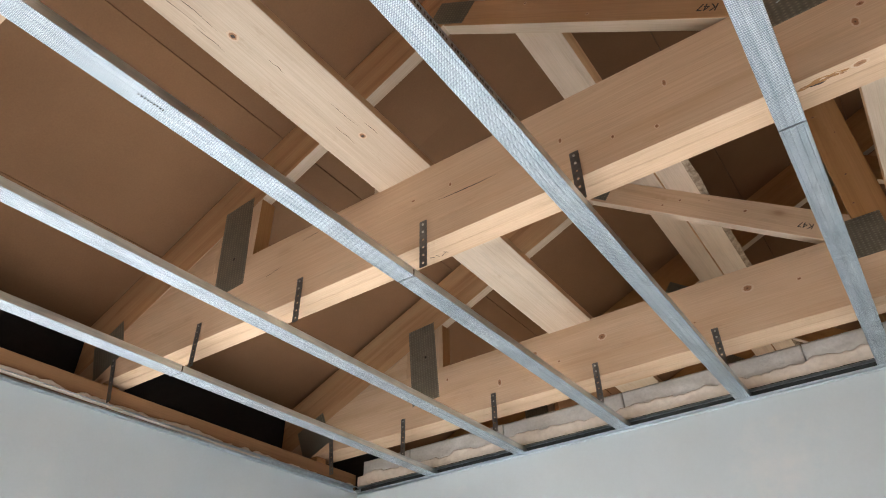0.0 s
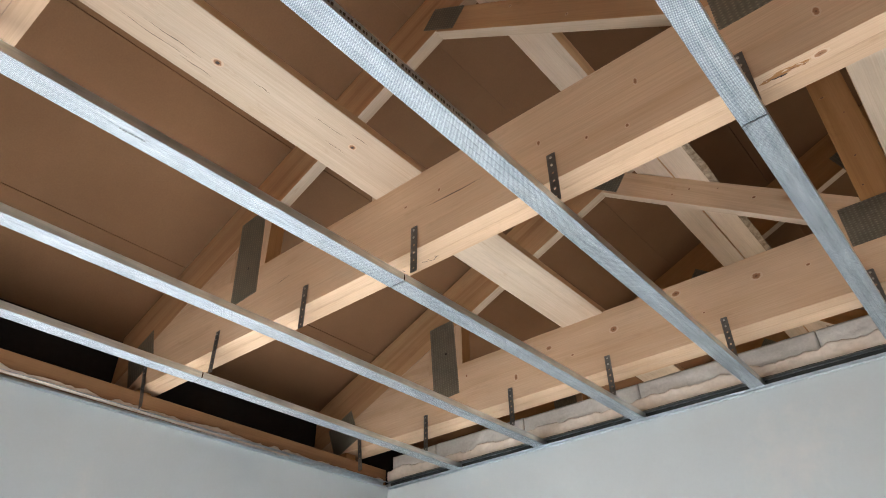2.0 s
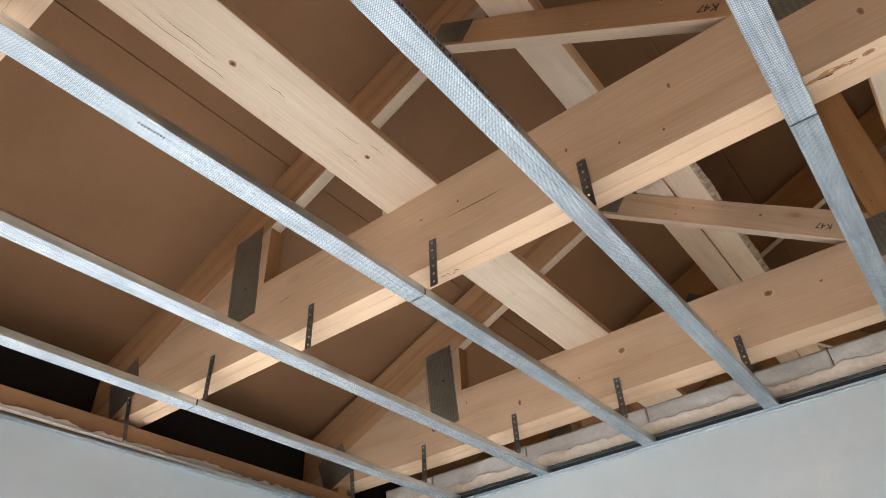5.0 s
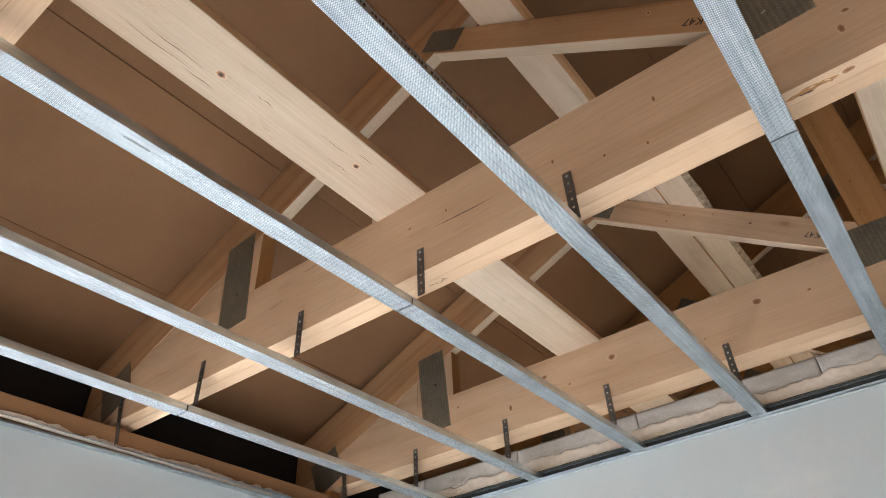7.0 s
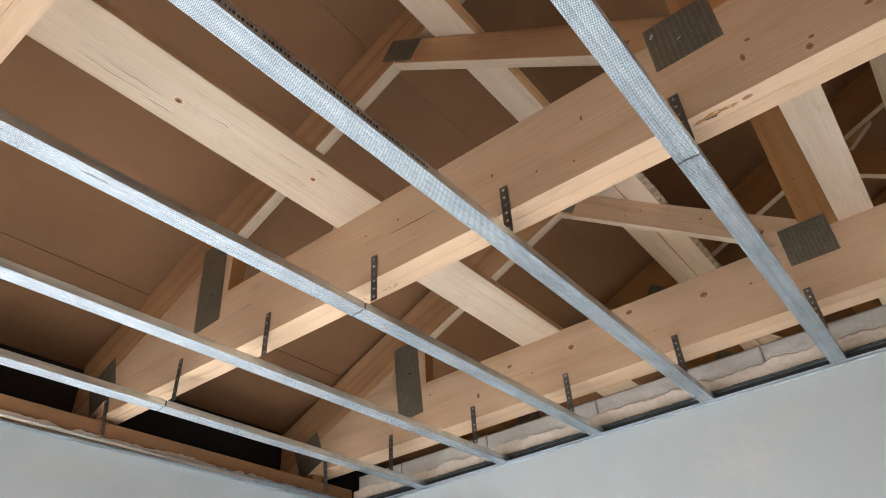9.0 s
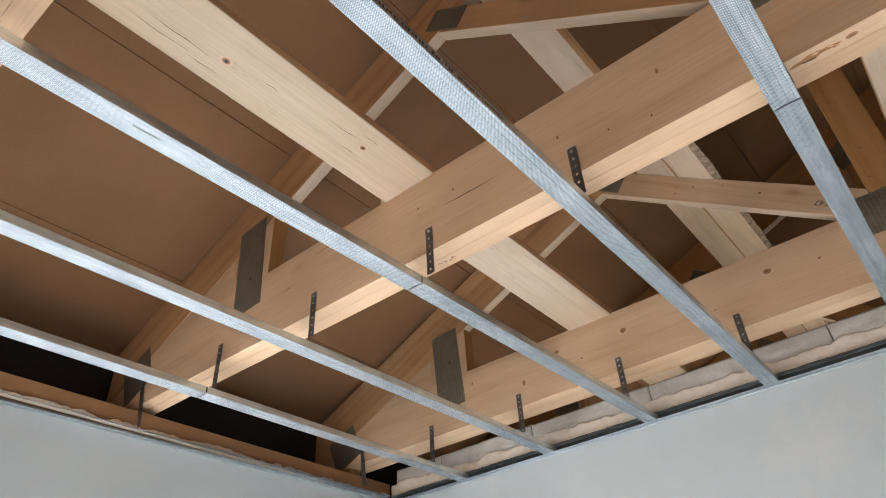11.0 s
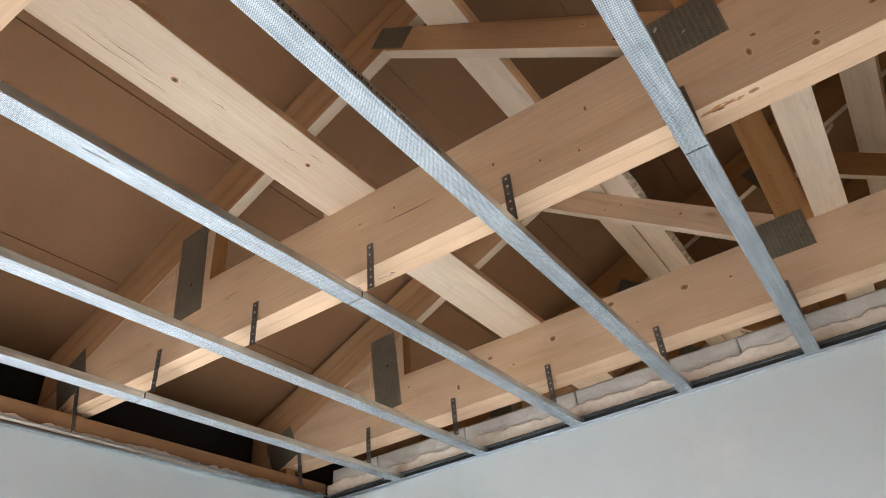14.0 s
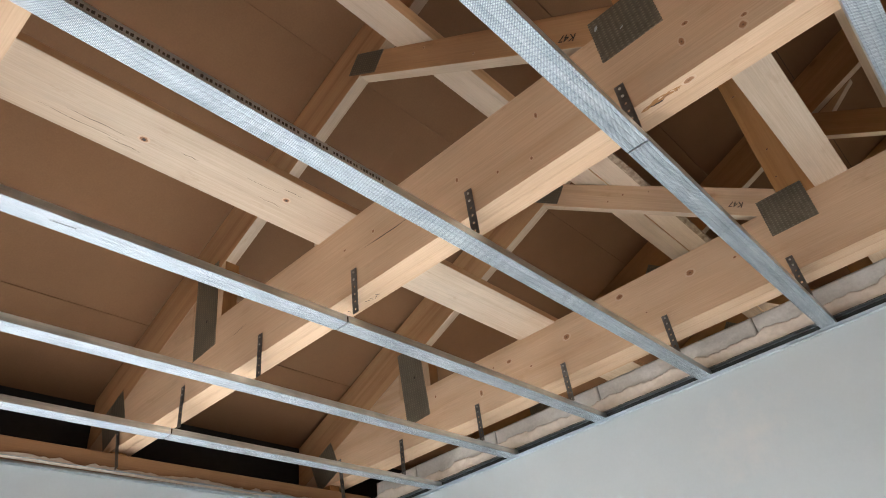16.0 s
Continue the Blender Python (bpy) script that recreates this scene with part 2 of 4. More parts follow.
def knot_wood(name, wood_tone):
    """A knot's rings: dark in the heart, reddish round it, running out into the timber's tone."""
    m, n, l, p = material(name)
    tc = n.new("ShaderNodeTexCoord")
    centre = n.new("ShaderNodeVectorMath")
    centre.operation = "SUBTRACT"
    l.new(tc.outputs["Generated"], centre.inputs[0])
    centre.inputs[1].default_value = (0.5, 0.5, 0.5)
    flat = scaled(n, l, centre.outputs[0], (2, 2, 0))
    vec, rnd = shifted(n, l)
    wob = node(n, "ShaderNodeTexNoise", Scale=160.0, Detail=3.0)
    l.new(vec, wob.inputs["Vector"])
    size = n.new("ShaderNodeVectorMath")
    size.operation = "LENGTH"
    l.new(flat, size.inputs[0])
    add = n.new("ShaderNodeMath")
    add.operation = "MULTIPLY_ADD"
    l.new(wob.outputs["Fac"], add.inputs[0])
    add.inputs[1].default_value = 0.5
    l.new(size.outputs["Value"], add.inputs[2])
    mid = tuple(0.45 * a + 0.55 * b for a, b in zip(wood_tone, (0.40, 0.20, 0.11)))
    r = ramp(n, [(0.30, (0.13, 0.06, 0.03)), (0.52, (0.30, 0.145, 0.07)), (0.80, (0.33, 0.165, 0.085)), (0.90, mid), (1.12, wood_tone)])
    l.new(add.outputs[0], r.inputs[0])
    l.new(r.outputs[0], p.inputs["Base Color"])
    p.inputs["Roughness"].default_value = 0.6
    p.inputs["Specular IOR Level"].default_value = 0.3
    return m


KNOT = knot_wood("knot_wood", (0.62, 0.455, 0.32))
KNOT_AMBER = knot_wood("amber_knot_wood", (0.46, 0.245, 0.10))
KNOT_DARK = plain("knot_core", (0.055, 0.03, 0.018), 0.6)
SCREW = plain("screw_steel", (0.6, 0.6, 0.58), 0.3, 1.0)


# ---- builders ----
def link(name, bm, mat, parent=None, label="", matrix=None):
    """One bmesh as one mesh object, under a thing or a part where a parent is given."""
    me = bpy.data.meshes.new(name)
    bmesh.ops.recalc_face_normals(bm, faces=bm.faces)
    bm.to_mesh(me)
    bm.free()
    me.materials.append(mat)
    ob = new(name, me)
    if matrix is not None:
        ob.matrix_world = matrix
    if parent is not None:
        ob.parent = parent
    if label:
        ob["label"] = label
    return ob


part = link


def empty(name, label, category, group="", kind="", at=(0, 0, 0)):
    ob = new(name)
    ob.location = at
    return tagged(ob, label, category, group, kind)


def box_bm(x0, y0, z0, x1, y1, z1, bevel=0.0):
    bm = bmesh.new()
    bmesh.ops.create_cube(bm, size=1, matrix=Matrix.Translation(((x0 + x1) / 2, (y0 + y1) / 2, (z0 + z1) / 2)) @ Matrix.Diagonal((x1 - x0, y1 - y0, z1 - z0, 1)))
    if bevel:
        bmesh.ops.bevel(bm, geom=bm.edges[:], offset=bevel, segments=2, affect="EDGES", profile=0.6)
    return bm


def timber(name, outline, y0, y1, mat, parent=None, label="", along=0.0, bevel=0.0035, under=None):
    """A timber with the outline (x, z) extruded from y0 to y1; the grain runs at the angle `along` in that plane.
    `under` paints light or shade into its local lower face.
    """
    cx, cz = sum(p[0] for p in outline) / len(outline), sum(p[1] for p in outline) / len(outline)
    m = pose(cx, (y0 + y1) / 2, cz, 0, -along, 0)
    inv = m.inverted()
    bm = bmesh.new()
    rings = [[bm.verts.new(inv @ Vector((x, y, z))) for x, z in outline] for y in (y0, y1)]
    bm.faces.new(rings[0])
    bm.faces.new(rings[1][::-1])
    k = len(outline)
    for i in range(k):
        bm.faces.new((rings[0][i], rings[1][i], rings[1][(i + 1) % k], rings[0][(i + 1) % k]))
    bmesh.ops.bevel(bm, geom=bm.edges[:], offset=bevel, segments=2, affect="EDGES", profile=0.6)
    ob = link(name, bm, mat, parent, label, m)
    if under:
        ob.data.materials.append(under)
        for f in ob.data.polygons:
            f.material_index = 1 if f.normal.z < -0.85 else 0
    return ob


def runner(name, outline, y0, y1, mat, parent=None, label="", edge=None):
    """A board along y with the section `outline` (x, z); the grain runs along y; `edge` paints warm shade into the
    colour of its narrow sides.
    """
    cx, cz = sum(p[0] for p in outline) / len(outline), sum(p[1] for p in outline) / len(outline)
    m = pose(cx, (y0 + y1) / 2, cz, 0, 0, 90)
    inv = m.inverted()
    bm = bmesh.new()
    rings = [[bm.verts.new(inv @ Vector((x, y, z))) for x, z in outline] for y in (y0, y1)]
    bm.faces.new(rings[0])
    bm.faces.new(rings[1][::-1])
    k = len(outline)
    for i in range(k):
        bm.faces.new((rings[0][i], rings[1][i], rings[1][(i + 1) % k], rings[0][(i + 1) % k]))
    bmesh.ops.bevel(bm, geom=bm.edges[:], offset=0.0018, segments=1, affect="EDGES")
    ob = link(name, bm, mat, parent, label, m)
    if edge:
        ob.data.materials.append(edge)
        for f in ob.data.polygons:
            f.material_index = 1 if abs(f.normal.y) > 0.75 else 0
    return ob


def rect(x0, z0, x1, z1):
    return [(x0, z0), (x1, z0), (x1, z1), (x0, z1)]


def knot(place, normal, a, b, turn, parent, core=True):
    """A grown-in knot: a shallow oval disc with a dark core, its long axis turned in the face."""
    q = Vector(normal).to_track_quat("Z", "Y").to_matrix().to_4x4()
    m = Matrix.Translation(place) @ q @ pose(0, 0, 0, 0, 0, turn)
    bm = bmesh.new()
    rings = []
    a, b = a * 1.35, b * 1.35
    for f, h in ((1.0, 0.0003), (0.8, 0.0006), (0.0, 0.0012)):
        if f:
            rings.append([bm.verts.new((a * f * math.cos(i * math.tau / 16) * (1 + 0.1 * math.sin(3 * i)), b * f * math.sin(i * math.tau / 16), h)) for i in range(16)])
    for i in range(16):
        bm.faces.new((rings[0][i], rings[0][(i + 1) % 16], rings[1][(i + 1) % 16], rings[1][i]))
    bm.faces.new(rings[1])
    k = link("knot", bm, KNOT_AMBER if parent.name.startswith("upright") else KNOT, None, "", m)
    k.parent = parent
    k.matrix_parent_inverse = parent.matrix_world.inverted()
    if core:
        bm = bmesh.new()
        bm.faces.new([bm.verts.new((a * 0.33 * math.cos(i * math.tau / 12) * (1 + 0.25 * math.sin(2 * i)), b * 0.37 * math.sin(i * math.tau / 12), 0.0018)) for i in range(12)])
        c = link("knot_core", bm, KNOT_DARK, None, "", m)
        c.parent = k
        c.matrix_parent_inverse = k.matrix_world.inverted()
    return k


# ---- the shell ----
ROOM_X, ROOM_Y = 8.90, -5.60
CENTRE, SLOPE, KING = 4.45, 0.43, 2.71
ROOF0 = 3.158

floor = tagged(link("floor", box_bm(-0.6, ROOM_Y - 0.3, -0.15, ROOM_X + 0.6, 4.0, 0.0), SCREED), "bare grey cement screed floor", "floor", "", "structure")


def wall_with_hole(name, horizontal, plane0, plane1, a0, a1, z1, hole, label, mat=None):
    """A plastered wall from the floor to z1, with one window opening (a, b, low, high) through it or none."""
    bm = bmesh.new()
    pieces = [(a0, a1, 0.0, z1)]
    if hole:
        h0, h1, l, h = hole
        pieces = [(a0, h0, 0.0, z1), (h1, a1, 0.0, z1), (h0, h1, 0.0, l), (h0, h1, h, z1)]
    for p0, p1, q0, q1 in pieces:
        lo, hi = ((p0, plane0, q0), (p1, plane1, q1)) if horizontal else ((plane0, p0, q0), (plane1, p1, q1))
        c = [(s + t) / 2 for s, t in zip(lo, hi)]
        bmesh.ops.create_cube(bm, size=1, matrix=Matrix.Translation(c) @ Matrix.Diagonal((*[abs(t - s) for s, t in zip(lo, hi)], 1)))
    bmesh.ops.remove_doubles(bm, verts=bm.verts[:], dist=0.0005)
    return tagged(link(name, bm, mat or PAINT), label, "wall", "", "structure")


wall_b = wall_with_hole("wall_north", True, 0.0, 0.20, -0.30, ROOM_X + 0.25, 2.575, None, "smooth white plastered block wall under the open ceiling")
wall_a = wall_with_hole("wall_west", False, -0.26, 0.0, ROOM_Y - 0.25, 0.0, 2.565, (-2.80, -0.90, 0.5, 2.0), "white plastered wall along the eaves with a window opening")
wall_a.matrix_world = Matrix.Translation((0.045, 0, 0)) @ pose(0, 0, 0, 0, 0, -1.0)
# south and east walls are unseen; their orange is added for warm bounce
wall_with_hole("wall_south", True, ROOM_Y - 0.25, ROOM_Y, -0.30, ROOM_X + 0.25, 2.56, (0.3, 2.5, 0.8, 2.1), "unseen orange wall, added to bounce warm light onto the trusses", WARM_BOUNCE)
wall_with_hole("wall_east", False, ROOM_X, ROOM_X + 0.25, ROOM_Y, 0.0, 2.56, None, "unseen orange wall, added to bounce warm light onto the trusses", WARM_BOUNCE)
wall_with_hole("wall_far", True, 3.70, 3.90, -0.30, ROOM_X + 0.25, 2.56, None, "plain wall closing the next room")
wall_with_hole("wall_far_west", False, -0.26, 0.0, 0.20, 3.70, 2.56, (1.1, 2.9, 0.6, 2.1), "plain wall closing the next room")
wall_with_hole("wall_far_east", False, ROOM_X, ROOM_X + 0.25, 0.20, 3.70, 2.56, None, "plain wall closing the next room")

# gable triangles at both ends of the roof, orange for warm bounce too
for gy0, gy1, gname in ((ROOM_Y - 0.20, ROOM_Y - 0.05, "gable_south"), (3.72, 3.88, "gable_north")):
    bm = bmesh.new()
    out = [(-0.55, 2.565), (ROOM_X + 0.55, 2.565), (ROOM_X + 0.55, 2.93), (CENTRE, 5.06), (-0.55, 2.93)]
    r = [[bm.verts.new((x, y, z)) for x, z in out] for y in (gy0, gy1)]
    bm.faces.new(r[0]), bm.faces.new(r[1][::-1])
    for i in range(5):
        bm.faces.new((r[0][i], r[1][i], r[1][(i + 1) % 5], r[0][(i + 1) % 5]))
    tagged(link(gname, bm, WARM_BOUNCE), "orange gable closing the roof space, added to bounce warm light", "wall", "", "structure")


# window openings: reveal frame and glass
def window(name, horizontal, plane, a0, a1, z0, z1, mullions):
    win = empty(name, "white framed window out of view, letting daylight into the room", "window", "", "structure")
    fr = plain("window_white_" + name, (0.8, 0.8, 0.79), 0.4)

    def bar(p0, p1, q0, q1, nm="window_frame"):
        if horizontal:
            b = box_bm(p0, plane - 0.03, q0, p1, plane + 0.03, q1, 0.004)
        else:
            b = box_bm(plane - 0.03, p0, q0, plane + 0.03, p1, q1, 0.004)
        part(nm, b, fr, win)

    w = 0.06
    bar(a0, a1, z0, z0 + w), bar(a0, a1, z1 - w, z1), bar(a0, a0 + w, z0 + w, z1 - w), bar(a1 - w, a1, z0 + w, z1 - w)
    for i in range(1, mullions + 1):
        c = a0 + (a1 - a0) * i / (mullions + 1)
        bar(c - w / 2, c + w / 2, z0 + w, z1 - w, "mullion")
    return win


window("window_1", False, -0.19, -2.80, -0.90, 0.5, 2.0, 1)
# unseen south window, added to go with the fill lamp
window("window_3", True, ROOM_Y - 0.18, 0.3, 2.5, 0.8, 2.1, 1)
# window of the next room, unseen and added for its lamp
window("window_2", False, -0.19, 1.1, 2.9, 0.6, 2.1, 1)

# ---- roof boarding ----
roofs = []
for side, sign in (("west", 1), ("east", -1)):
    roof = empty("roof_" + side, "brown roof boarding laid on the rafters with thin open joints", "roof", "", "structure")
    cuts = [-0.62, 0.158, 0.866, 1.551, 2.240, 2.920, 3.600, 4.45]
    ends = [-5.82, -3.45, -0.98, 1.45, 3.90]
    for i in range(7):
        for j in range(4):
            x0, x1 = cuts[i] + 0.0015, cuts[i + 1] - 0.0015
            y0, y1 = ends[j], ends[j + 1] - 0.0004
            lift = 0.0015 * (i % 3)
            bm = bmesh.new()
            vs = []
            for dz in (0.0, 0.02):
                for x, y in ((x0, y0), (x1, y0), (x1, y1), (x0, y1)):
                    xx = x if sign > 0 else 2 * CENTRE - x
                    vs.append(bm.verts.new((xx, y, ROOF0 + SLOPE * x + lift + dz)))
            for f in ((0, 1, 2, 3), (4, 5, 6, 7), (0, 1, 5, 4), (1, 2, 6, 5), (2, 3, 7, 6), (3, 0, 4, 7)):
                bm.faces.new([vs[k] for k in f])
            part("board", bm, BOARD, roof)
    bm = bmesh.new()
    vs = []
    for dz in (0.030, 0.060):
        for x, y in ((-0.70, -5.9), (CENTRE, -5.9), (CENTRE, 3.95), (-0.70, 3.95)):
            vs.append(bm.verts.new((x if sign > 0 else 2 * CENTRE - x, y, ROOF0 + SLOPE * x + dz)))
    for f in ((0, 1, 2, 3), (4, 5, 6, 7), (0, 1, 5, 4), (1, 2, 6, 5), (2, 3, 7, 6), (3, 0, 4, 7)):
        bm.faces.new([vs[k] for k in f])
    part("underlay", bm, BLACK_SHEET, roof, "black roofing underlay above the boards")

# eaves closures: black sheets added so that the void stays dark
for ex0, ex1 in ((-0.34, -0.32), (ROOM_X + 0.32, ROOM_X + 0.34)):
    tagged(link("eaves_closure", box_bm(ex0, -5.85, 2.50, ex1, 3.9, ROOF0 + SLOPE * -0.34), BLACK_SHEET), "black sheet closing the eaves void, added to keep it dark", "membrane", "", "structure")
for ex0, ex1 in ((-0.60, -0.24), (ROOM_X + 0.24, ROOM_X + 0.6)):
    tagged(link("eaves_soffit", box_bm(ex0, -5.85, 2.47, ex1, 3.9, 2.50), BLACK_SHEET), "black sheet below the eaves void, added to keep it dark", "membrane", "", "structure")

# wall plates under the truss heels
plate_w = runner("wall_plate", [(-0.20, 2.567), (0.030, 2.567), (0.030, 2.654), (-0.20, 2.654)], -5.55, -0.003, PLATE_WOOD)
tagged(plate_w, "amber brown timber wall plate with plaster smears", "wall plate")
plate_e = runner("wall_plate", [(ROOM_X, 2.567), (ROOM_X + 0.2, 2.567), (ROOM_X + 0.2, 2.650), (ROOM_X, 2.650)], -5.55, 3.6, PLATE_WOOD)
tagged(plate_e, "amber brown timber wall plate with plaster smears", "wall plate")
plate_f = runner("wall_plate", [(-0.20, 2.567), (0.0, 2.567), (0.0, 2.650), (-0.20, 2.650)], 0.21, 3.6, PLATE_WOOD)
tagged(plate_f, "amber brown timber wall plate with plaster smears", "wall plate")


# ---- rough top of the north wall ----
def ragged(name, along_x, fixed, a0, a1, lo, hi, wob, depth, mat, label, cat, sign=-1, step=0.025, seed=0):
    """A hand-applied mortar band with an uneven upper edge and a lumpy face."""
    bm = bmesh.new()
    n = int((a1 - a0) / step)
    levels = (0.0, 0.2, 0.4, 0.6, 0.78, 0.90, 0.97)
    rows = len(levels) - 1
    grid = []
    for i in range(n + 1):
        a = a0 + (a1 - a0) * i / n
        top = hi + wob * (noise.noise((a * 3.1, seed, 0)) + 0.8 * noise.noise((a * 9.0, seed, 4)) + 0.7 * noise.noise((a * 24.0, seed, 7)) + 0.3 * noise.noise((a * 61.0, seed, 8)))
        col = []
        for j in range(rows + 1):
            f = levels[j]
            z = lo + (top - lo) * f
            bulge = depth * (0.80 + 0.20 * f + 0.35 * noise.noise((a * 14, z * 22, seed + 2)) + 0.2 * noise.noise((a * 40, z * 50, seed + 5)))
            if j == rows:
                bulge *= 0.75
            col.append(bm.verts.new((a, fixed + sign * max(0.001, bulge), z) if along_x else (fixed - sign * max(0.001, bulge), a, z)))
        b = bm.verts.new((a, fixed - sign * 0.01, top) if along_x else (fixed + sign * 0.01, a, top))
        c = bm.verts.new((a, fixed - sign * 0.01, lo) if along_x else (fixed + sign * 0.01, a, lo))
        grid.append([c] + col + [b])
    for i in range(n):
        k = len(grid[i])
        for j in range(k):
            bm.faces.new((grid[i][j], grid[i + 1][j], grid[i + 1][(j + 1) % k], grid[i][(j + 1) % k]))
    bm.faces.new(grid[0]), bm.faces.new(grid[-1][::-1])
    ob = link(name, bm, mat)
    for f in ob.data.polygons:
        f.use_smooth = True
    return tagged(ob, label, cat)


ragged("mortar_band", True, 0.008, 0.045, 8.88, 2.589, 2.644, 0.016, 0.014, ROUGH_PLASTER, "lumpy cream mortar smeared along the top of the block wall", "mortar", -1, 0.008)
course = empty("block_course", "grey rough blocks with crumbled lower edges on top of the wall", "masonry", "", "structure")
edges = [0.078, 0.40, 0.97, 1.585, 2.328, 2.93, 3.52, 4.14, 4.76, 5.38, 6.0, 6.62, 7.24, 7.86, 8.48, 8.89]


def rough_block(x0, x1, seed):
    """A block whose face overhangs the mortar, pitted, with a broken lower edge."""
    bm = bmesh.new()
    n, rows = max(6, int((x1 - x0) / 0.011)), 9
    top = 2.716 + 0.008 * noise.noise((seed * 3.3, 1, 2))
    grid = []
    for i in range(n + 1):
        x = x0 + (x1 - x0) * i / n
        low = 2.630
        col = [bm.verts.new((x, 0.185, low)), bm.verts.new((x, 0.010, low + 0.002))]
        for j in range(rows + 1):
            f = j / rows
            z = low + (top - low) * f
            crumble = max(0.0, 1 - f / 0.62)
            y = 0.000 + 0.001 * noise.noise((x * 60, z * 70, seed + 3)) + crumble * (0.004 + 0.010 * noise.noise((x * 11, z * 26, seed)) + 0.006 * noise.noise((x * 34, z * 50, seed + 3)))
            col.append(bm.verts.new((x, min(y, 0.009), z)))
        col.append(bm.verts.new((x, 0.185, top)))
        grid.append(col)
    k = len(grid[0])
    for i in range(n):
        for j in range(k):
            bm.faces.new((grid[i][j], grid[i + 1][j], grid[i + 1][(j + 1) % k], grid[i][(j + 1) % k]))
    bm.faces.new(grid[0]), bm.faces.new(grid[-1][::-1])
    return bm


for i in range(len(edges) - 1):
    blk = part("block", rough_block(edges[i] + 0.002, edges[i + 1] - 0.002, i + 1.5), BLOCK, course)
    for f in blk.data.polygons:
        f.use_smooth = len(f.vertices) == 4
ragged("mortar_smear", False, 0.031, -5.5, -0.03, 2.568, 2.593, 0.022, 0.007, ROUGH_PLASTER, "thin uneven plaster smears along the timber wall plate", "mortar", -1, 0.02, 9)


# ---- roof trusses ----
GAP, WEB = 0.0008, 0.048


def nail_plate(parent, cx, cz, w, h, turn, y):
    """A pressed steel connector plate on the face of a truss, with ragged toothed edges."""
    bm = bmesh.new()
    n = max(6, int(h / 0.0058))
    right = [(w / 2 - (0.0022 if i % 2 else 0.0), -h / 2 + h * i / n) for i in range(n + 1)]
    outline = right + [(-px, -pz) for px, pz in right]
    rings = [[bm.verts.new((px, py, pz)) for px, pz in outline] for py in (-0.0008, 0.0008)]
    bm.faces.new(rings[0]), bm.faces.new(rings[1][::-1])
    for i in range(len(outline)):
        j = (i + 1) % len(outline)
        bm.faces.new((rings[0][i], rings[1][i], rings[1][j], rings[0][j]))
    m = pose(cx, y - 0.0009, cz, 0, -turn, 0)
    return part("nail_plate", bm, PLATE, parent, "dark toothed steel nail plate", m)


def plies(name, outline, y, mat, parent, label, along, ply):
    out = []
    for k in range(2):
        y0 = y + k * (ply + GAP)
        out.append(timber(name, outline, y0, y0 + ply, mat, parent, label, along))
    return out


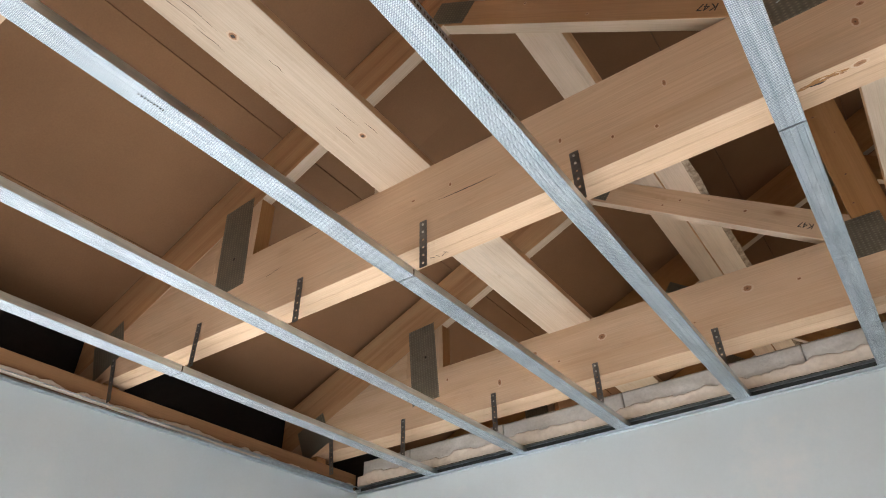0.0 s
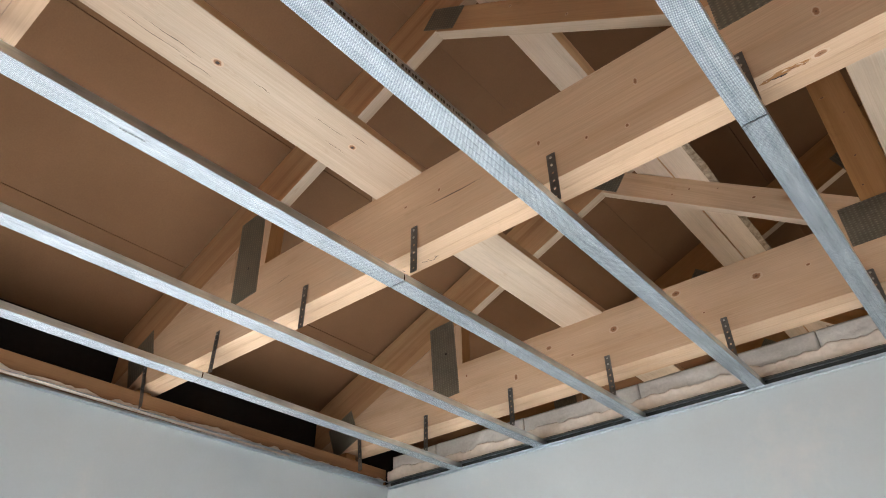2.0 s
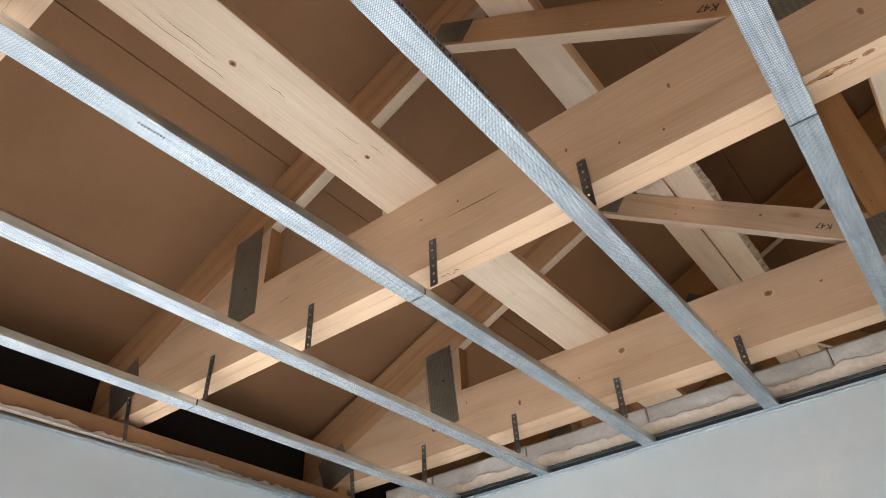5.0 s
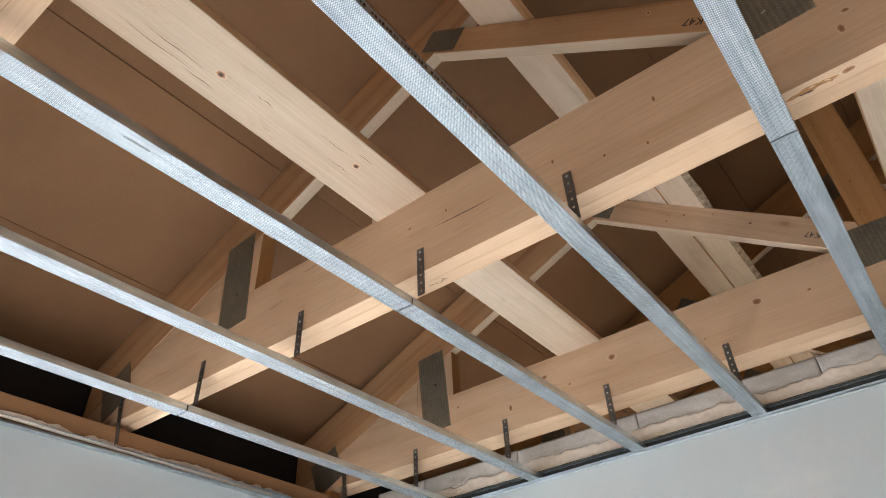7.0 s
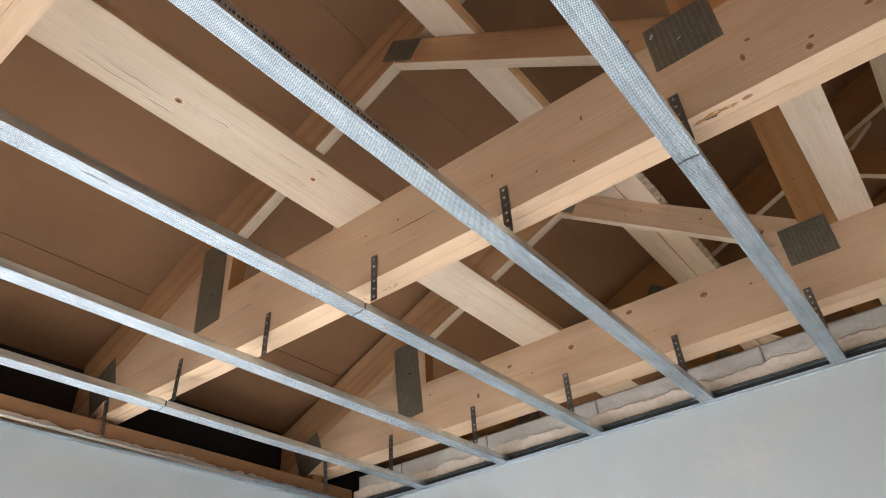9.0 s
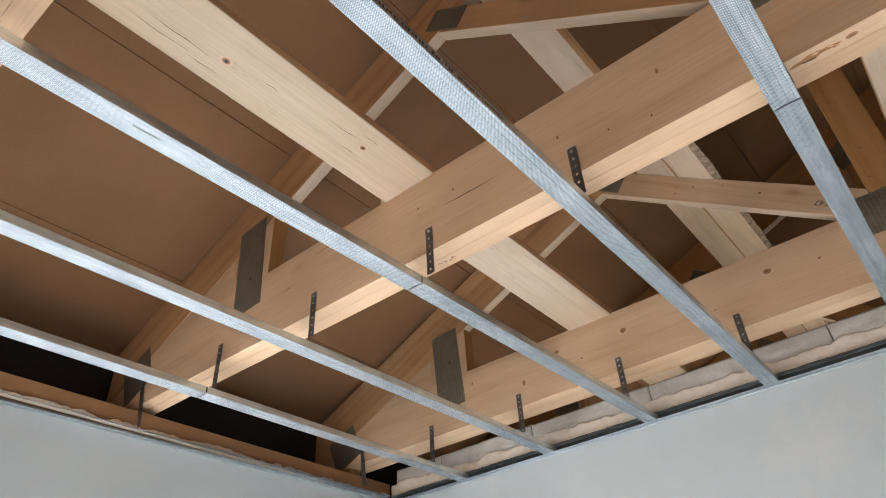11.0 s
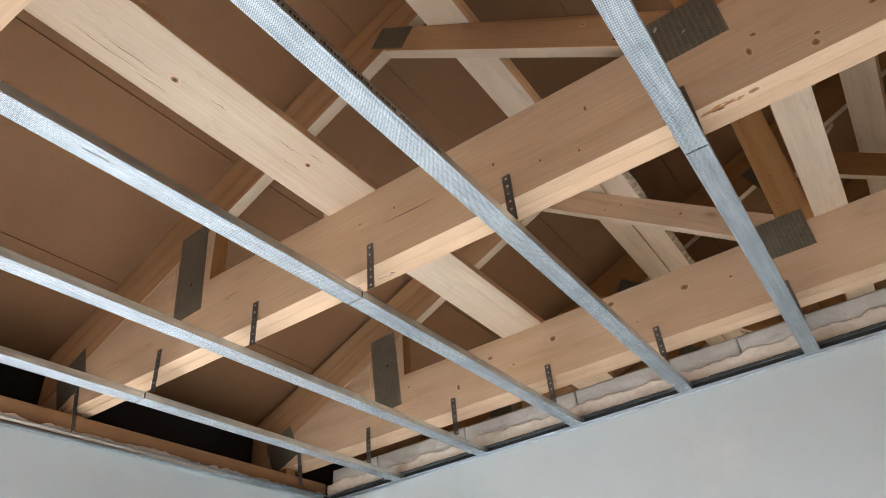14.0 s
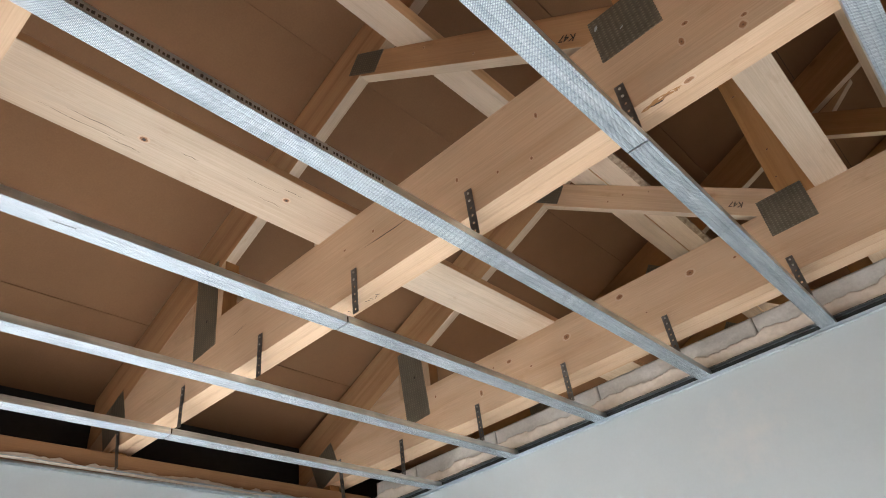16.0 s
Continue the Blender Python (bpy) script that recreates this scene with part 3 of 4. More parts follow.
def build_truss(y, zb, zt, sag, dz, ply):
    """A strutted roof truss with a doubled, slightly sagging bottom chord; y is its face towards the camera side."""
    t = empty("roof_truss", "spruce roof truss with a doubled bottom chord and steel nail plates", "roof truss", "roof trusses")
    lo = lambda x: 2.889 + dz + SLOPE * x
    up = lambda x: 3.154 + dz + SLOPE * x
    dip = lambda x: sag * (1 - ((x - CENTRE) / CENTRE) ** 2)
    top = lambda x: zt - dip(x)
    deg = math.degrees(math.atan(SLOPE))
    full = 2 * CENTRE
    xt = (zt - 2.889 - dz) / SLOPE
    heel = -0.28
    xs = [0.6, 1.2, 1.9, 2.7, 3.5, CENTRE]
    xs = xs + [full - x for x in xs[-2::-1]]
    low = [(heel, zb)] + [(x, zb - dip(x)) for x in xs] + [(full - heel, zb)]
    high = [(full - heel, lo(heel) - 0.001), (full - xt, zt)] + [(x, top(x)) for x in xs[::-1]] + [(xt, zt), (heel, lo(heel) - 0.001)]
    chord = plies("bottom_chord", low + high, y, SPRUCE, t, "pale spruce bottom chord", 0, ply)
    tail = -0.30
    yw = y + WEB
    web = SPRUCE_AMBER if y > 0 else SPRUCE_WARM
    for s in (1, -1):
        fx = (lambda x: x) if s > 0 else (lambda x: full - x)
        # rafters and struts: light from below is put into the paler undersides
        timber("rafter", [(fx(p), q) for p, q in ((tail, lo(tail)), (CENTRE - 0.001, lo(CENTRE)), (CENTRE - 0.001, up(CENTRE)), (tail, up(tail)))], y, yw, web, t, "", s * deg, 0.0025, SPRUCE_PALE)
        timber("packer", [(fx(-0.17), 2.6505), (fx(-0.02), 2.6505), (fx(-0.02), zb - 0.0005), (fx(-0.17), zb - 0.0005)], y + 0.004, y + 0.07, SPRUCE_AMBER, t, "", 0, 0.002)
        px0, px1 = 0.58, 0.805
        timber("heel_wedge", [(fx(xt + 0.012), zt - dip(xt) + 0.001), (fx(px0 - 0.001), top(px0) + 0.001), (fx(px0 - 0.001), lo(px0) - 0.002), (fx(xt + 0.012), lo(xt) + 0.003)], y + 0.001, yw, SPRUCE, t, "", 0)
        # the post's +x side is amber, its shade put into the colour
        timber("heel_post", [(fx(px0), top(px0) + 0.001), (fx(px1), top(px1) + 0.001), (fx(px1), lo(px1) - 0.001), (fx(px0), lo(px0) - 0.001)], y + 0.001, y + 0.066, SPRUCE, t, "", 90, 0.0025, SPRUCE_AMBER)
        ta, ka, tb, kb = (3.677, 0.734, 3.627, 0.731) if y == -0.262 else (3.651, 0.777, 3.618, 0.79)
        z0 = lambda x: ta + dz - ka * (x - 1.82)
        xa = (ta + ka * 1.82 - 2.889) / (SLOPE + ka)
        xb = (tb + kb * 1.684 - 2.889) / (SLOPE + kb)
        bottom = top(2.6) - 0.005
        xc = 1.684 + (tb + dz - bottom) / kb
        k0, k1 = KING - 0.053, KING + 0.076
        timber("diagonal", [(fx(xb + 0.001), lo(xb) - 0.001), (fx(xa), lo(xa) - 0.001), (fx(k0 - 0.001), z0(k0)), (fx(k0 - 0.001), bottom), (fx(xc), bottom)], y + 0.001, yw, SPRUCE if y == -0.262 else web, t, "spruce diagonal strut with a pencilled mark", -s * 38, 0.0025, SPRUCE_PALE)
        timber("upright", [(fx(k0), bottom), (fx(k1), bottom), (fx(k1), lo(k1) - 0.001), (fx(k0), lo(k0) - 0.001)], y + 0.001, yw, SPRUCE_AMBER, t, "amber toned spruce upright", 90)
        low_web = 0.08 if y == 0.95 else 0.0
        w0 = lambda x: 4.076 - low_web + dz - 0.69 * (x - 3.103)
        w1 = lambda x: 3.887 - low_web + dz - 0.69 * (x - 3.103)
        xq = (4.076 - low_web + 0.69 * 3.103 - 2.889) / (SLOPE + 0.69)
        end = CENTRE - 0.03
        xp = max(k1 + 0.001, (3.887 - low_web + 0.69 * 3.103 - 2.889) / (SLOPE + 0.69))
        corner = [(fx(xp), lo(xp) - 0.001)]
        if w1(xp) < lo(xp) - 0.003:
            corner = [(fx(xp), w1(xp)), (fx(xp), lo(xp) - 0.001)]
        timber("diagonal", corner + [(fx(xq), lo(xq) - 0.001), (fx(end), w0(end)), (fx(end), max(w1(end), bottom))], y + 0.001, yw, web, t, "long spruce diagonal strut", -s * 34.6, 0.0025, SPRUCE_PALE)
        if y == 0.95:
            timber("gusset", [(fx(k1 + 0.002), 3.954), (fx(3.155), 4.247), (fx(k1 + 0.002), 4.088)], yw + 0.001, yw + 0.046, SPRUCE_WARM, t, "", s * 38, 0.0025, SPRUCE_PALE)
        nail_plate(t, fx(0.685), 3.050 + dz, 0.165, 0.42, s * 4, y)
        nail_plate(t, fx(1.731), 3.655 + dz * 0.4, 0.180, 0.100, s * -37, y)
        nail_plate(t, fx(-0.055), 2.835 + dz, 0.20, 0.19, s * deg, y)
        if y < 0.5:
            nail_plate(t, fx(KING - 0.048), 2.934 if y == -0.262 else 2.916, 0.174, 0.162, 0, y)
        nail_plate(t, fx(KING), lo(KING) + 0.03, 0.22, 0.16, s * deg, y)
    timber("king_post", rect(CENTRE - 0.028, bottom, CENTRE + 0.028, lo(CENTRE) - 0.002), y + 0.001, yw, SPRUCE, t, "", 90)
    # pencilled mark on the strut, upside down
    cu = bpy.data.curves.new("strut_mark", "FONT")
    cu.body, cu.size, cu.align_x, cu.align_y, cu.extrude = "K47", 0.034, "CENTER", "CENTER", 0.0003
    tmp = bpy.data.objects.new("strut_mark_text", cu)
    scene.collection.objects.link(tmp)
    dg = bpy.context.evaluated_depsgraph_get()
    me = bpy.data.meshes.new_from_object(tmp.evaluated_get(dg))
    bpy.data.objects.remove(tmp)
    me.materials.clear()
    me.materials.append(INK)
    mk = new("strut_mark", me)
    mk.matrix_world = pose(2.512, y - 0.0002, 3.027 + (0.028 if y == -0.262 else -0.018), 90, 38 + 180, 0)
    mk.parent = t
    return t, chord


TRUSSES = []
for ty, zb, zt, sag, dz, ply in ((-5.02, 2.686, 2.978, 0.05, 0.0, 0.048), (-3.83, 2.686, 2.978, 0.05, 0.0, 0.048), (-2.655, 2.686, 2.978, 0.05, 0.0, 0.048), (-1.475, 2.686, 2.978, 0.05, 0.0, 0.048), (-0.262, 2.704, 2.974, 0.016, -0.025, 0.068), (0.95, 2.690, 2.955, 0.0, 0.003, 0.048), (2.16, 2.690, 2.955, 0.0, -0.01, 0.048)):
    TRUSSES.append(build_truss(ty, zb, zt, sag, dz, ply))

# knots on the timbers that show them plainly
t1, c1 = TRUSSES[3]
t2, c2 = TRUSSES[4]
for x, z, a, b in ((1.636, 2.865, 0.017, 0.013), (2.244, 2.874, 0.018, 0.013), (1.31, 2.885, 0.014, 0.010), (1.215, 2.892, 0.007, 0.006), (1.12, 2.80, 0.009, 0.016), (1.93, 2.922, 0.017, 0.012), (1.425, 2.813, 0.007, 0.005), (2.423, 2.847, 0.008, 0.005), (0.83, 2.895, 0.006, 0.008), (2.02, 2.80, 0.005, 0.004)):
    knot((x, -0.262, z), (0, -1, 0), a, b, 0, c2[0], False)
for x, z, a, b in ((2.356, 2.826, 0.005, 0.011), (2.06, 2.80, 0.005, 0.009), (2.786, 2.781, 0.008, 0.006), (2.762, 2.737, 0.007, 0.013), (1.70, 2.835, 0.005, 0.008), (1.56, 2.84, 0.007, 0.004), (2.20, 2.73, 0.004, 0.006)):
    knot((x, -1.475, z), (0, -1, 0), a, b, 0, c1[0], False)


def crack(parent, x0, z0, x1, z1, y, w=0.0016):
    """A drying crack: a dark sliver, widest in its middle."""
    bm = bmesh.new()
    lower, upper = [], []
    for i in range(13):
        f = i / 12
        x, z = x0 + (x1 - x0) * f, z0 + (z1 - z0) * f + 0.0025 * noise.noise((x0 * 9 + f * 4, z0, 1))
        h = w * math.sin(math.pi * f) + 0.0001
        lower.append(bm.verts.new((x, y - 0.0006, z - h))), upper.append(bm.verts.new((x, y - 0.0006, z + h)))
    for i in range(12):
        bm.faces.new((lower[i], lower[i + 1], upper[i + 1], upper[i]))
    c = link("crack", bm, INK)
    c.parent = parent
    c.matrix_parent_inverse = parent.matrix_world.inverted()


crack(c1[0], 1.650, 2.796, 1.862, 2.789, -1.475)
crack(c1[0], 0.905, 2.822, 0.985, 2.834, -1.475, 0.001)
crack(c1[0], 1.07, 2.905, 1.17, 2.912, -1.475, 0.0008)
# pencil strokes under the doubled chord
for bx, by, bl, turn in ((1.585, -1.411, 0.016, 20), (1.603, -1.409, 0.012, 70), (1.622, -1.406, 0.022, -25), (1.634, -1.412, 0.014, 40), (1.500, -1.413, 0.012, 80)):
    ob = link("pencil_bar", box_bm(-bl / 2, -0.0007, -0.0006, bl / 2, 0.0007, 0.0), INK, None, "", pose(bx, by, 2.6535 - 0.02 * (bx - 1.58), 0, 0, turn))
    ob.parent = t1
# a fleck of white paint and dark nail holes on the plates
for fx_, fz_, fy_ in ((2.594, 2.962, -1.475), (2.655, 2.905, -1.475)):
    bm = bmesh.new()
    bm.faces.new([bm.verts.new((fx_ + 0.0045 * math.cos(i * math.tau / 7) * (1 + 0.5 * math.sin(5 * i)) + 0.004 * math.sin(i * math.tau / 7), fy_ - 0.0022, fz_ + (0.010 if fx_ < 2.6 else 0.004) * math.sin(i * math.tau / 7))) for i in range(7)])
    ob = link("paint_fleck", bm, PAINT)
    ob.parent = t1
for tt, yy, hz in ((t1, -1.475, 2.985), (t2, -0.262, 3.055)):
    bm = bmesh.new()
    bm.faces.new([bm.verts.new((0.70 + 0.0065 * math.cos(i * math.tau / 10), yy - 0.0021, hz + 0.0065 * math.sin(i * math.tau / 10))) for i in range(10)])
    ob = link("nail_hole", bm, INK)
    ob.parent = tt
knot((2.735, -1.452, 2.6434), (0, 0, -1), 0.014, 0.0075, 0, c1[0], False)
chord_under = lambda x: 2.6361 + 0.05 * ((x - CENTRE) / CENTRE) ** 2


def rot_patch(x0, x1, y, half, seed, mat, drop):
    """A ragged, pointed patch of decayed or resinous wood on the chord's underside."""
    bm = bmesh.new()
    rows = []
    for i in range(19):
        f = i / 18
        x = x0 + (x1 - x0) * f
        mid = y + 0.006 * noise.noise((f * 3, seed, 1))
        w = half * math.sin(math.pi * f) ** 0.7 * (0.75 + 0.6 * noise.noise((f * 7, seed, 3))) + 0.0002
        rows.append([bm.verts.new((x, mid + d * w * (1 + 0.4 * noise.noise((f * 9, seed, 5 + d))), chord_under(x) - drop)) for d in (-1, 1)])
    for p0, p1 in zip(rows, rows[1:]):
        bm.faces.new((p0[0], p1[0], p1[1], p0[1]))
    ob = link("rot_patch", bm, mat)
    ob.parent = c1[0]
    ob.matrix_parent_inverse = c1[0].matrix_world.inverted()


for i, (x0, x1, y, half, mat) in enumerate(((2.605, 2.715, -1.449, 0.0085, SPRUCE_AMBER), (2.628, 2.668, -1.445, 0.0028, KNOT_DARK), (2.655, 2.700, -1.452, 0.0036, KNOT), (2.612, 2.634, -1.453, 0.0026, KNOT), (2.690, 2.712, -1.446, 0.0024, KNOT))):
    rot_patch(x0, x1, y, half, i + 2.3, mat, 0.0006 + 0.0004 * (i > 0))


up2 = [o for o in t2.children if o.name.startswith("upright")][0]
for kx, kz, ka, kb, kt in ((2.704, 3.212, 0.006, 0.004, 30), (2.685, 3.079, 0.005, 0.004, 0), (2.690, 3.533, 0.010, 0.004, 0), (2.735, 3.42, 0.004, 0.003, 0)):
    knot((kx, -0.261, kz), (0, -1, 0), ka, kb, kt, up2, True)
di2 = [o for o in t2.children if o.name.startswith("diagonal")][0]
for kx, kz, ka, kb in ((2.097, 3.389, 0.006, 0.005), (2.33, 3.215, 0.008, 0.006), (2.02, 3.40, 0.005, 0.004), (2.21, 3.33, 0.004, 0.003)):
    knot((kx, -0.261, kz), (0, -1, 0), ka, kb, 0, di2, False)
di1 = [o for o in t1.children if o.name.startswith("diagonal")][0]
for kx, kz, ka, kb in ((2.02, 3.46, 0.004, 0.005), (2.21, 3.24, 0.004, 0.004), (2.42, 3.14, 0.005, 0.007)):
    knot((kx, -1.474, kz), (0, -1, 0), ka, kb, 0, di1, False)
for kx, kz, ka, kb in ((3.016, 2.704, 0.010, 0.006), (2.898, 2.694, 0.008, 0.006), (2.886, 2.670, 0.009, 0.011), (2.31, 2.70, 0.005, 0.006)):
    knot((kx, -1.475, kz), (0, -1, 0), ka, kb, 0, c1[0], False)


# ---- longitudinal boards lying on the trusses ----
def board(outline, y0, y1, mat, label):
    # warm brown sides stand in for the dimmer roof bounce on them
    return tagged(runner("bracing_board", outline, y0, y1, mat, None, "", SPRUCE_WARM), label, "bracing board", "bracing boards")


r1 = board(rect(1.420, 2.947, 1.628, 2.977), -5.5, -1.40, SPRUCE_PALE, "wide pale spruce board lying on the truss chords")
r1b = board(rect(1.392, 2.959, 1.600, 2.989), -1.47, 3.5, SPRUCE_PALE, "wide pale spruce board lying on the truss chords")
board(rect(2.780, 2.959, 2.899, 2.995), -5.5, 3.5, SPRUCE_PALE, "pale spruce board beside the king posts")
nx, nz = 0.037 * 0.614, 0.037 * 0.789


def on_strut(xa, xb, lift=0.004, mirror=False):
    za, zc = 3.651 - 0.777 * (xa - 1.82) + lift, 3.651 - 0.777 * (xb - 1.82) + lift
    o = [(xa, za), (xb, zc), (xb + nx, zc + nz), (xa + nx, za + nz)]
    return [(2 * CENTRE - x, z) for x, z in o] if mirror else o


board(on_strut(1.890, 2.061), -5.5, -0.66, SPRUCE_PALE, "pale spruce board nailed along the top of the struts")
board(on_strut(1.884, 2.043, 0.012), -0.62, 3.5, SPRUCE_PALE, "pale spruce board nailed along the struts")
waney = board(on_strut(2.052, 2.188, 0.012), -0.62, 3.5, SPRUCE_PALE, "spruce board with a waney bark edge")
bm = bmesh.new()
strip = []
for i in range(230):
    wy = -0.62 + i * 4.12 / 229
    wx = 0.008 + 0.010 * (0.5 + noise.noise((wy * 4.0, 3, 1))) + 0.006 * noise.noise((wy * 19.0, 5, 2))
    zc = lambda x: 3.663 - 0.777 * (x - 1.82)
    strip.append([bm.verts.new((x, wy, z)) for x, z in ((2.186, zc(2.186) + 0.0005), (2.189 + wx * 0.6, zc(2.189 + wx * 0.6) + 0.006), (2.192 + wx + nx * 0.5, zc(2.192 + wx) + nz * 0.55), (2.188 + nx, zc(2.188) + nz), (2.186 + nx * 0.5, zc(2.186) + nz * 0.5))])
for p0, p1 in zip(strip, strip[1:]):
    for k in range(5):
        bm.faces.new((p0[k], p1[k], p1[(k + 1) % 5], p0[(k + 1) % 5]))
bm.faces.new(strip[0]), bm.faces.new(strip[-1][::-1])
bark = link("bark", bm, BARK, None, "rough grey brown bark left on the edge")
bark.parent = waney
bark.matrix_parent_inverse = waney.matrix_world.inverted()
wz = lambda x: 4.083 - 0.69 * (x - 3.103)
board([(3.20, wz(3.20)), (3.34, wz(3.34)), (3.34 + 0.023, wz(3.34) + 0.033), (3.20 + 0.023, wz(3.20) + 0.033)], -5.5, 3.5, SPRUCE_PALE, "pale spruce board nailed along the long struts")


def hairline(x, y, length, w, z, parent):
    """A fine dark check in the underside of a board, along its grain."""
    bm = bmesh.new()
    rows = []
    for i in range(15):
        f = i / 14
        px = x + 0.006 * noise.noise((f * 2.5, x * 30, y))
        h = w * math.sin(math.pi * f) * (0.6 + 0.8 * abs(noise.noise((f * 8, y * 9, 2)))) + 0.0001
        rows.append([bm.verts.new((px + d * h, y + length * f, z - 0.0005)) for d in (-1, 1)])
    for p0, p1 in zip(rows, rows[1:]):
        bm.faces.new((p0[0], p1[0], p1[1], p0[1]))
    c = link("crack", bm, KNOT_DARK)
    c.parent = parent
    c.matrix_parent_inverse = parent.matrix_world.inverted()


for hx, hy, hl, hw in ((1.497, -2.36, 0.17, 0.0011), (1.470, -2.42, 0.22, 0.0009), (1.462, -2.24, 0.10, 0.0012), (1.530, -2.06, 0.06, 0.0010), (1.560, -1.86, 0.12, 0.0008), (1.585, -1.74, 0.07, 0.0010), (1.505, -1.78, 0.09, 0.0008)):
    hairline(hx, hy, hl, hw, 2.947, r1)
knot((1.514, -2.159, 2.947), (0, 0, -1), 0.013, 0.010, 90, r1)
knot((1.546, -1.702, 2.947), (0, 0, -1), 0.011, 0.009, 90, r1)


# ---- ceiling grid ----
def channel_outline(w, h, t=0.0012):
    """Section of a furring channel: grooved face, two upright sides and turned-in lips; closed loop of (x, z)."""
    a = w / 2
    face = [(-a, h), (-a, 0.0012), (-a + 0.0012, 0.0)]
    half = [(-0.80, 0.0), (-0.73, 0.0009), (-0.66, 0.0), (-0.35, 0.0006), (-0.26, 0.0014), (-0.16, 0.0003)]
    face += [(a * c, d) for c, d in half] + [(-a * c, d) for c, d in half[::-1]]
    face += [(a - 0.0012, 0.0), (a, 0.0012), (a, h)]
    inner = [(a - 0.008, h), (a - 0.008, h - t), (a - t, h - t), (a - t, t + 0.0025), (-a + t, t + 0.0025), (-a + t, h - t), (-a + 0.008, h - t), (-a + 0.008, h)]
    return face + inner


def extrude_y(outline, y0, y1, x, z, skew=0.0, steps=1):
    bm = bmesh.new()
    rings = []
    for s in range(steps + 1):
        y = y0 + (y1 - y0) * s / steps
        rings.append([bm.verts.new((x + px + skew * y, y, z + pz)) for px, pz in outline])
    k = len(outline)
    for a, b in zip(rings, rings[1:]):
        for i in range(k):
            bm.faces.new((a[i], b[i], b[(i + 1) % k], a[(i + 1) % k]))
    bm.faces.new(rings[0]), bm.faces.new(rings[-1][::-1])
    return bm


CEIL, CH_W, CH_H = 2.550, 0.057, 0.026
CHANNELS = ((0.5495, -1.500, 0.011), (1.0615, None, 0.017), (1.5685, -1.490, 0.013), (2.0725, None, 0.0), (2.5725, -1.458, 0.0), (3.0745, None, 0.0))
SPLICED = []
for cx, splice, skew in CHANNELS:
    ch = empty("furring_channel", "galvanised steel ceiling channel with knurled grooved face" + (", spliced near a truss" if splice else ""), "ceiling channel", "ceiling channels")
    if splice:
        SPLICED.append(ch)
        part("channel_length", extrude_y(channel_outline(CH_W, CH_H), ROOM_Y + 0.01, splice - 0.003, cx, CEIL - 0.0008, skew), ZINC_KNURL, ch)
        part("channel_length", extrude_y(channel_outline(CH_W, CH_H), splice + 0.003, -0.006, cx, CEIL, skew), ZINC_KNURL, ch)
        part("splice_sleeve", extrude_y(channel_outline(CH_W - 0.006, CH_H - 0.006), splice - 0.05, splice + 0.05, cx, CEIL + 0.004, skew), INK, ch, "dark inner splice sleeve")
    else:
        part("channel_length", extrude_y(channel_outline(CH_W, CH_H), ROOM_Y + 0.01, -0.006, cx, CEIL, skew), ZINC_KNURL, ch)
    if abs(cx - 2.0725) > 0.01:
        continue
    # unreadable print stamped along the side
    for k in range(110):
        yy = -2.62 + k * 0.0064 + 0.010 * (k // 11) + 0.0015 * ((k * 7) % 3)
        part("print_bar", box_bm(cx + CH_W / 2 - 0.0002, yy, CEIL + 0.008 + 0.001 * ((k * 3) % 3), cx + CH_W / 2 + 0.0004, yy + 0.0026 + 0.0012 * ((k * 5) % 3), CEIL + 0.0175 - 0.001 * ((k * 11) % 3)), PRINT, ch)

# a short unreadable print on the face of one channel
for k in range(9):
    bx, by = 1.5685 + 0.013 * -2.32 + 0.003 + 0.0004 * k, -2.335 + 0.0068 * k
    ob = link("print_bar", box_bm(bx - 0.0018 - 0.0006 * (k % 3), by, CEIL - 0.0013, bx + 0.0018, by + 0.0028 + 0.0008 * (k % 2), CEIL - 0.0007), INK)
    ob.parent = SPLICED[1]

# wall tracks
trk = [(0.0, 0.0), (-0.028, 0.0), (-0.028, 0.001), (-0.001, 0.001), (-0.001, 0.027), (-0.028, 0.027), (-0.028, 0.028), (0.0, 0.028)]


def track(name, m, length, label):
    bm = bmesh.new()
    rings = [[bm.verts.new((s, py, pz)) for py, pz in trk] for s in (0, length)]
    for i in range(8):
        bm.faces.new((rings[0][i], rings[1][i], rings[1][(i + 1) % 8], rings[0][(i + 1) % 8]))
    bm.faces.new(rings[0]), bm.faces.new(rings[1][::-1])
    return tagged(link(name, bm, ZINC, None, "", m), label, "wall track", "wall tracks")


track("wall_track", pose(0.06, -0.0015, CEIL - 0.0015), 8.80, "thin galvanised steel perimeter track along the white wall")
track("wall_track", pose(0.047, -0.04, CEIL - 0.0015, 0, 0, -91.0) @ Matrix.Diagonal((1, -1, 1, 1)), 5.5, "thin galvanised steel perimeter track below the wall plate")


bead = tagged(link("edge_bead", box_bm(0.05, -0.0055, CEIL - 0.0105, 8.86, -0.0005, CEIL - 0.0035, 0.0012), ZINC), "thin galvanised edge bead where the plaster meets the track", "edge bead")
# dark strips added to paint the track's dark reflection and the shade above it
tape = tagged(link("sealing_tape", box_bm(0.07, -0.0040, CEIL + 0.001, 8.85, -0.0026, CEIL + 0.0245), SHADE_STRIP), "dark strip inside the wall track, standing in for its dark reflection", "tape")
upper_strip = tagged(link("sealing_tape", box_bm(0.14, -0.0030, CEIL + 0.0272, 8.85, 0.0035, CEIL + 0.040), SHADE_STRIP), "dark strip above the wall track, standing in for shade", "tape")


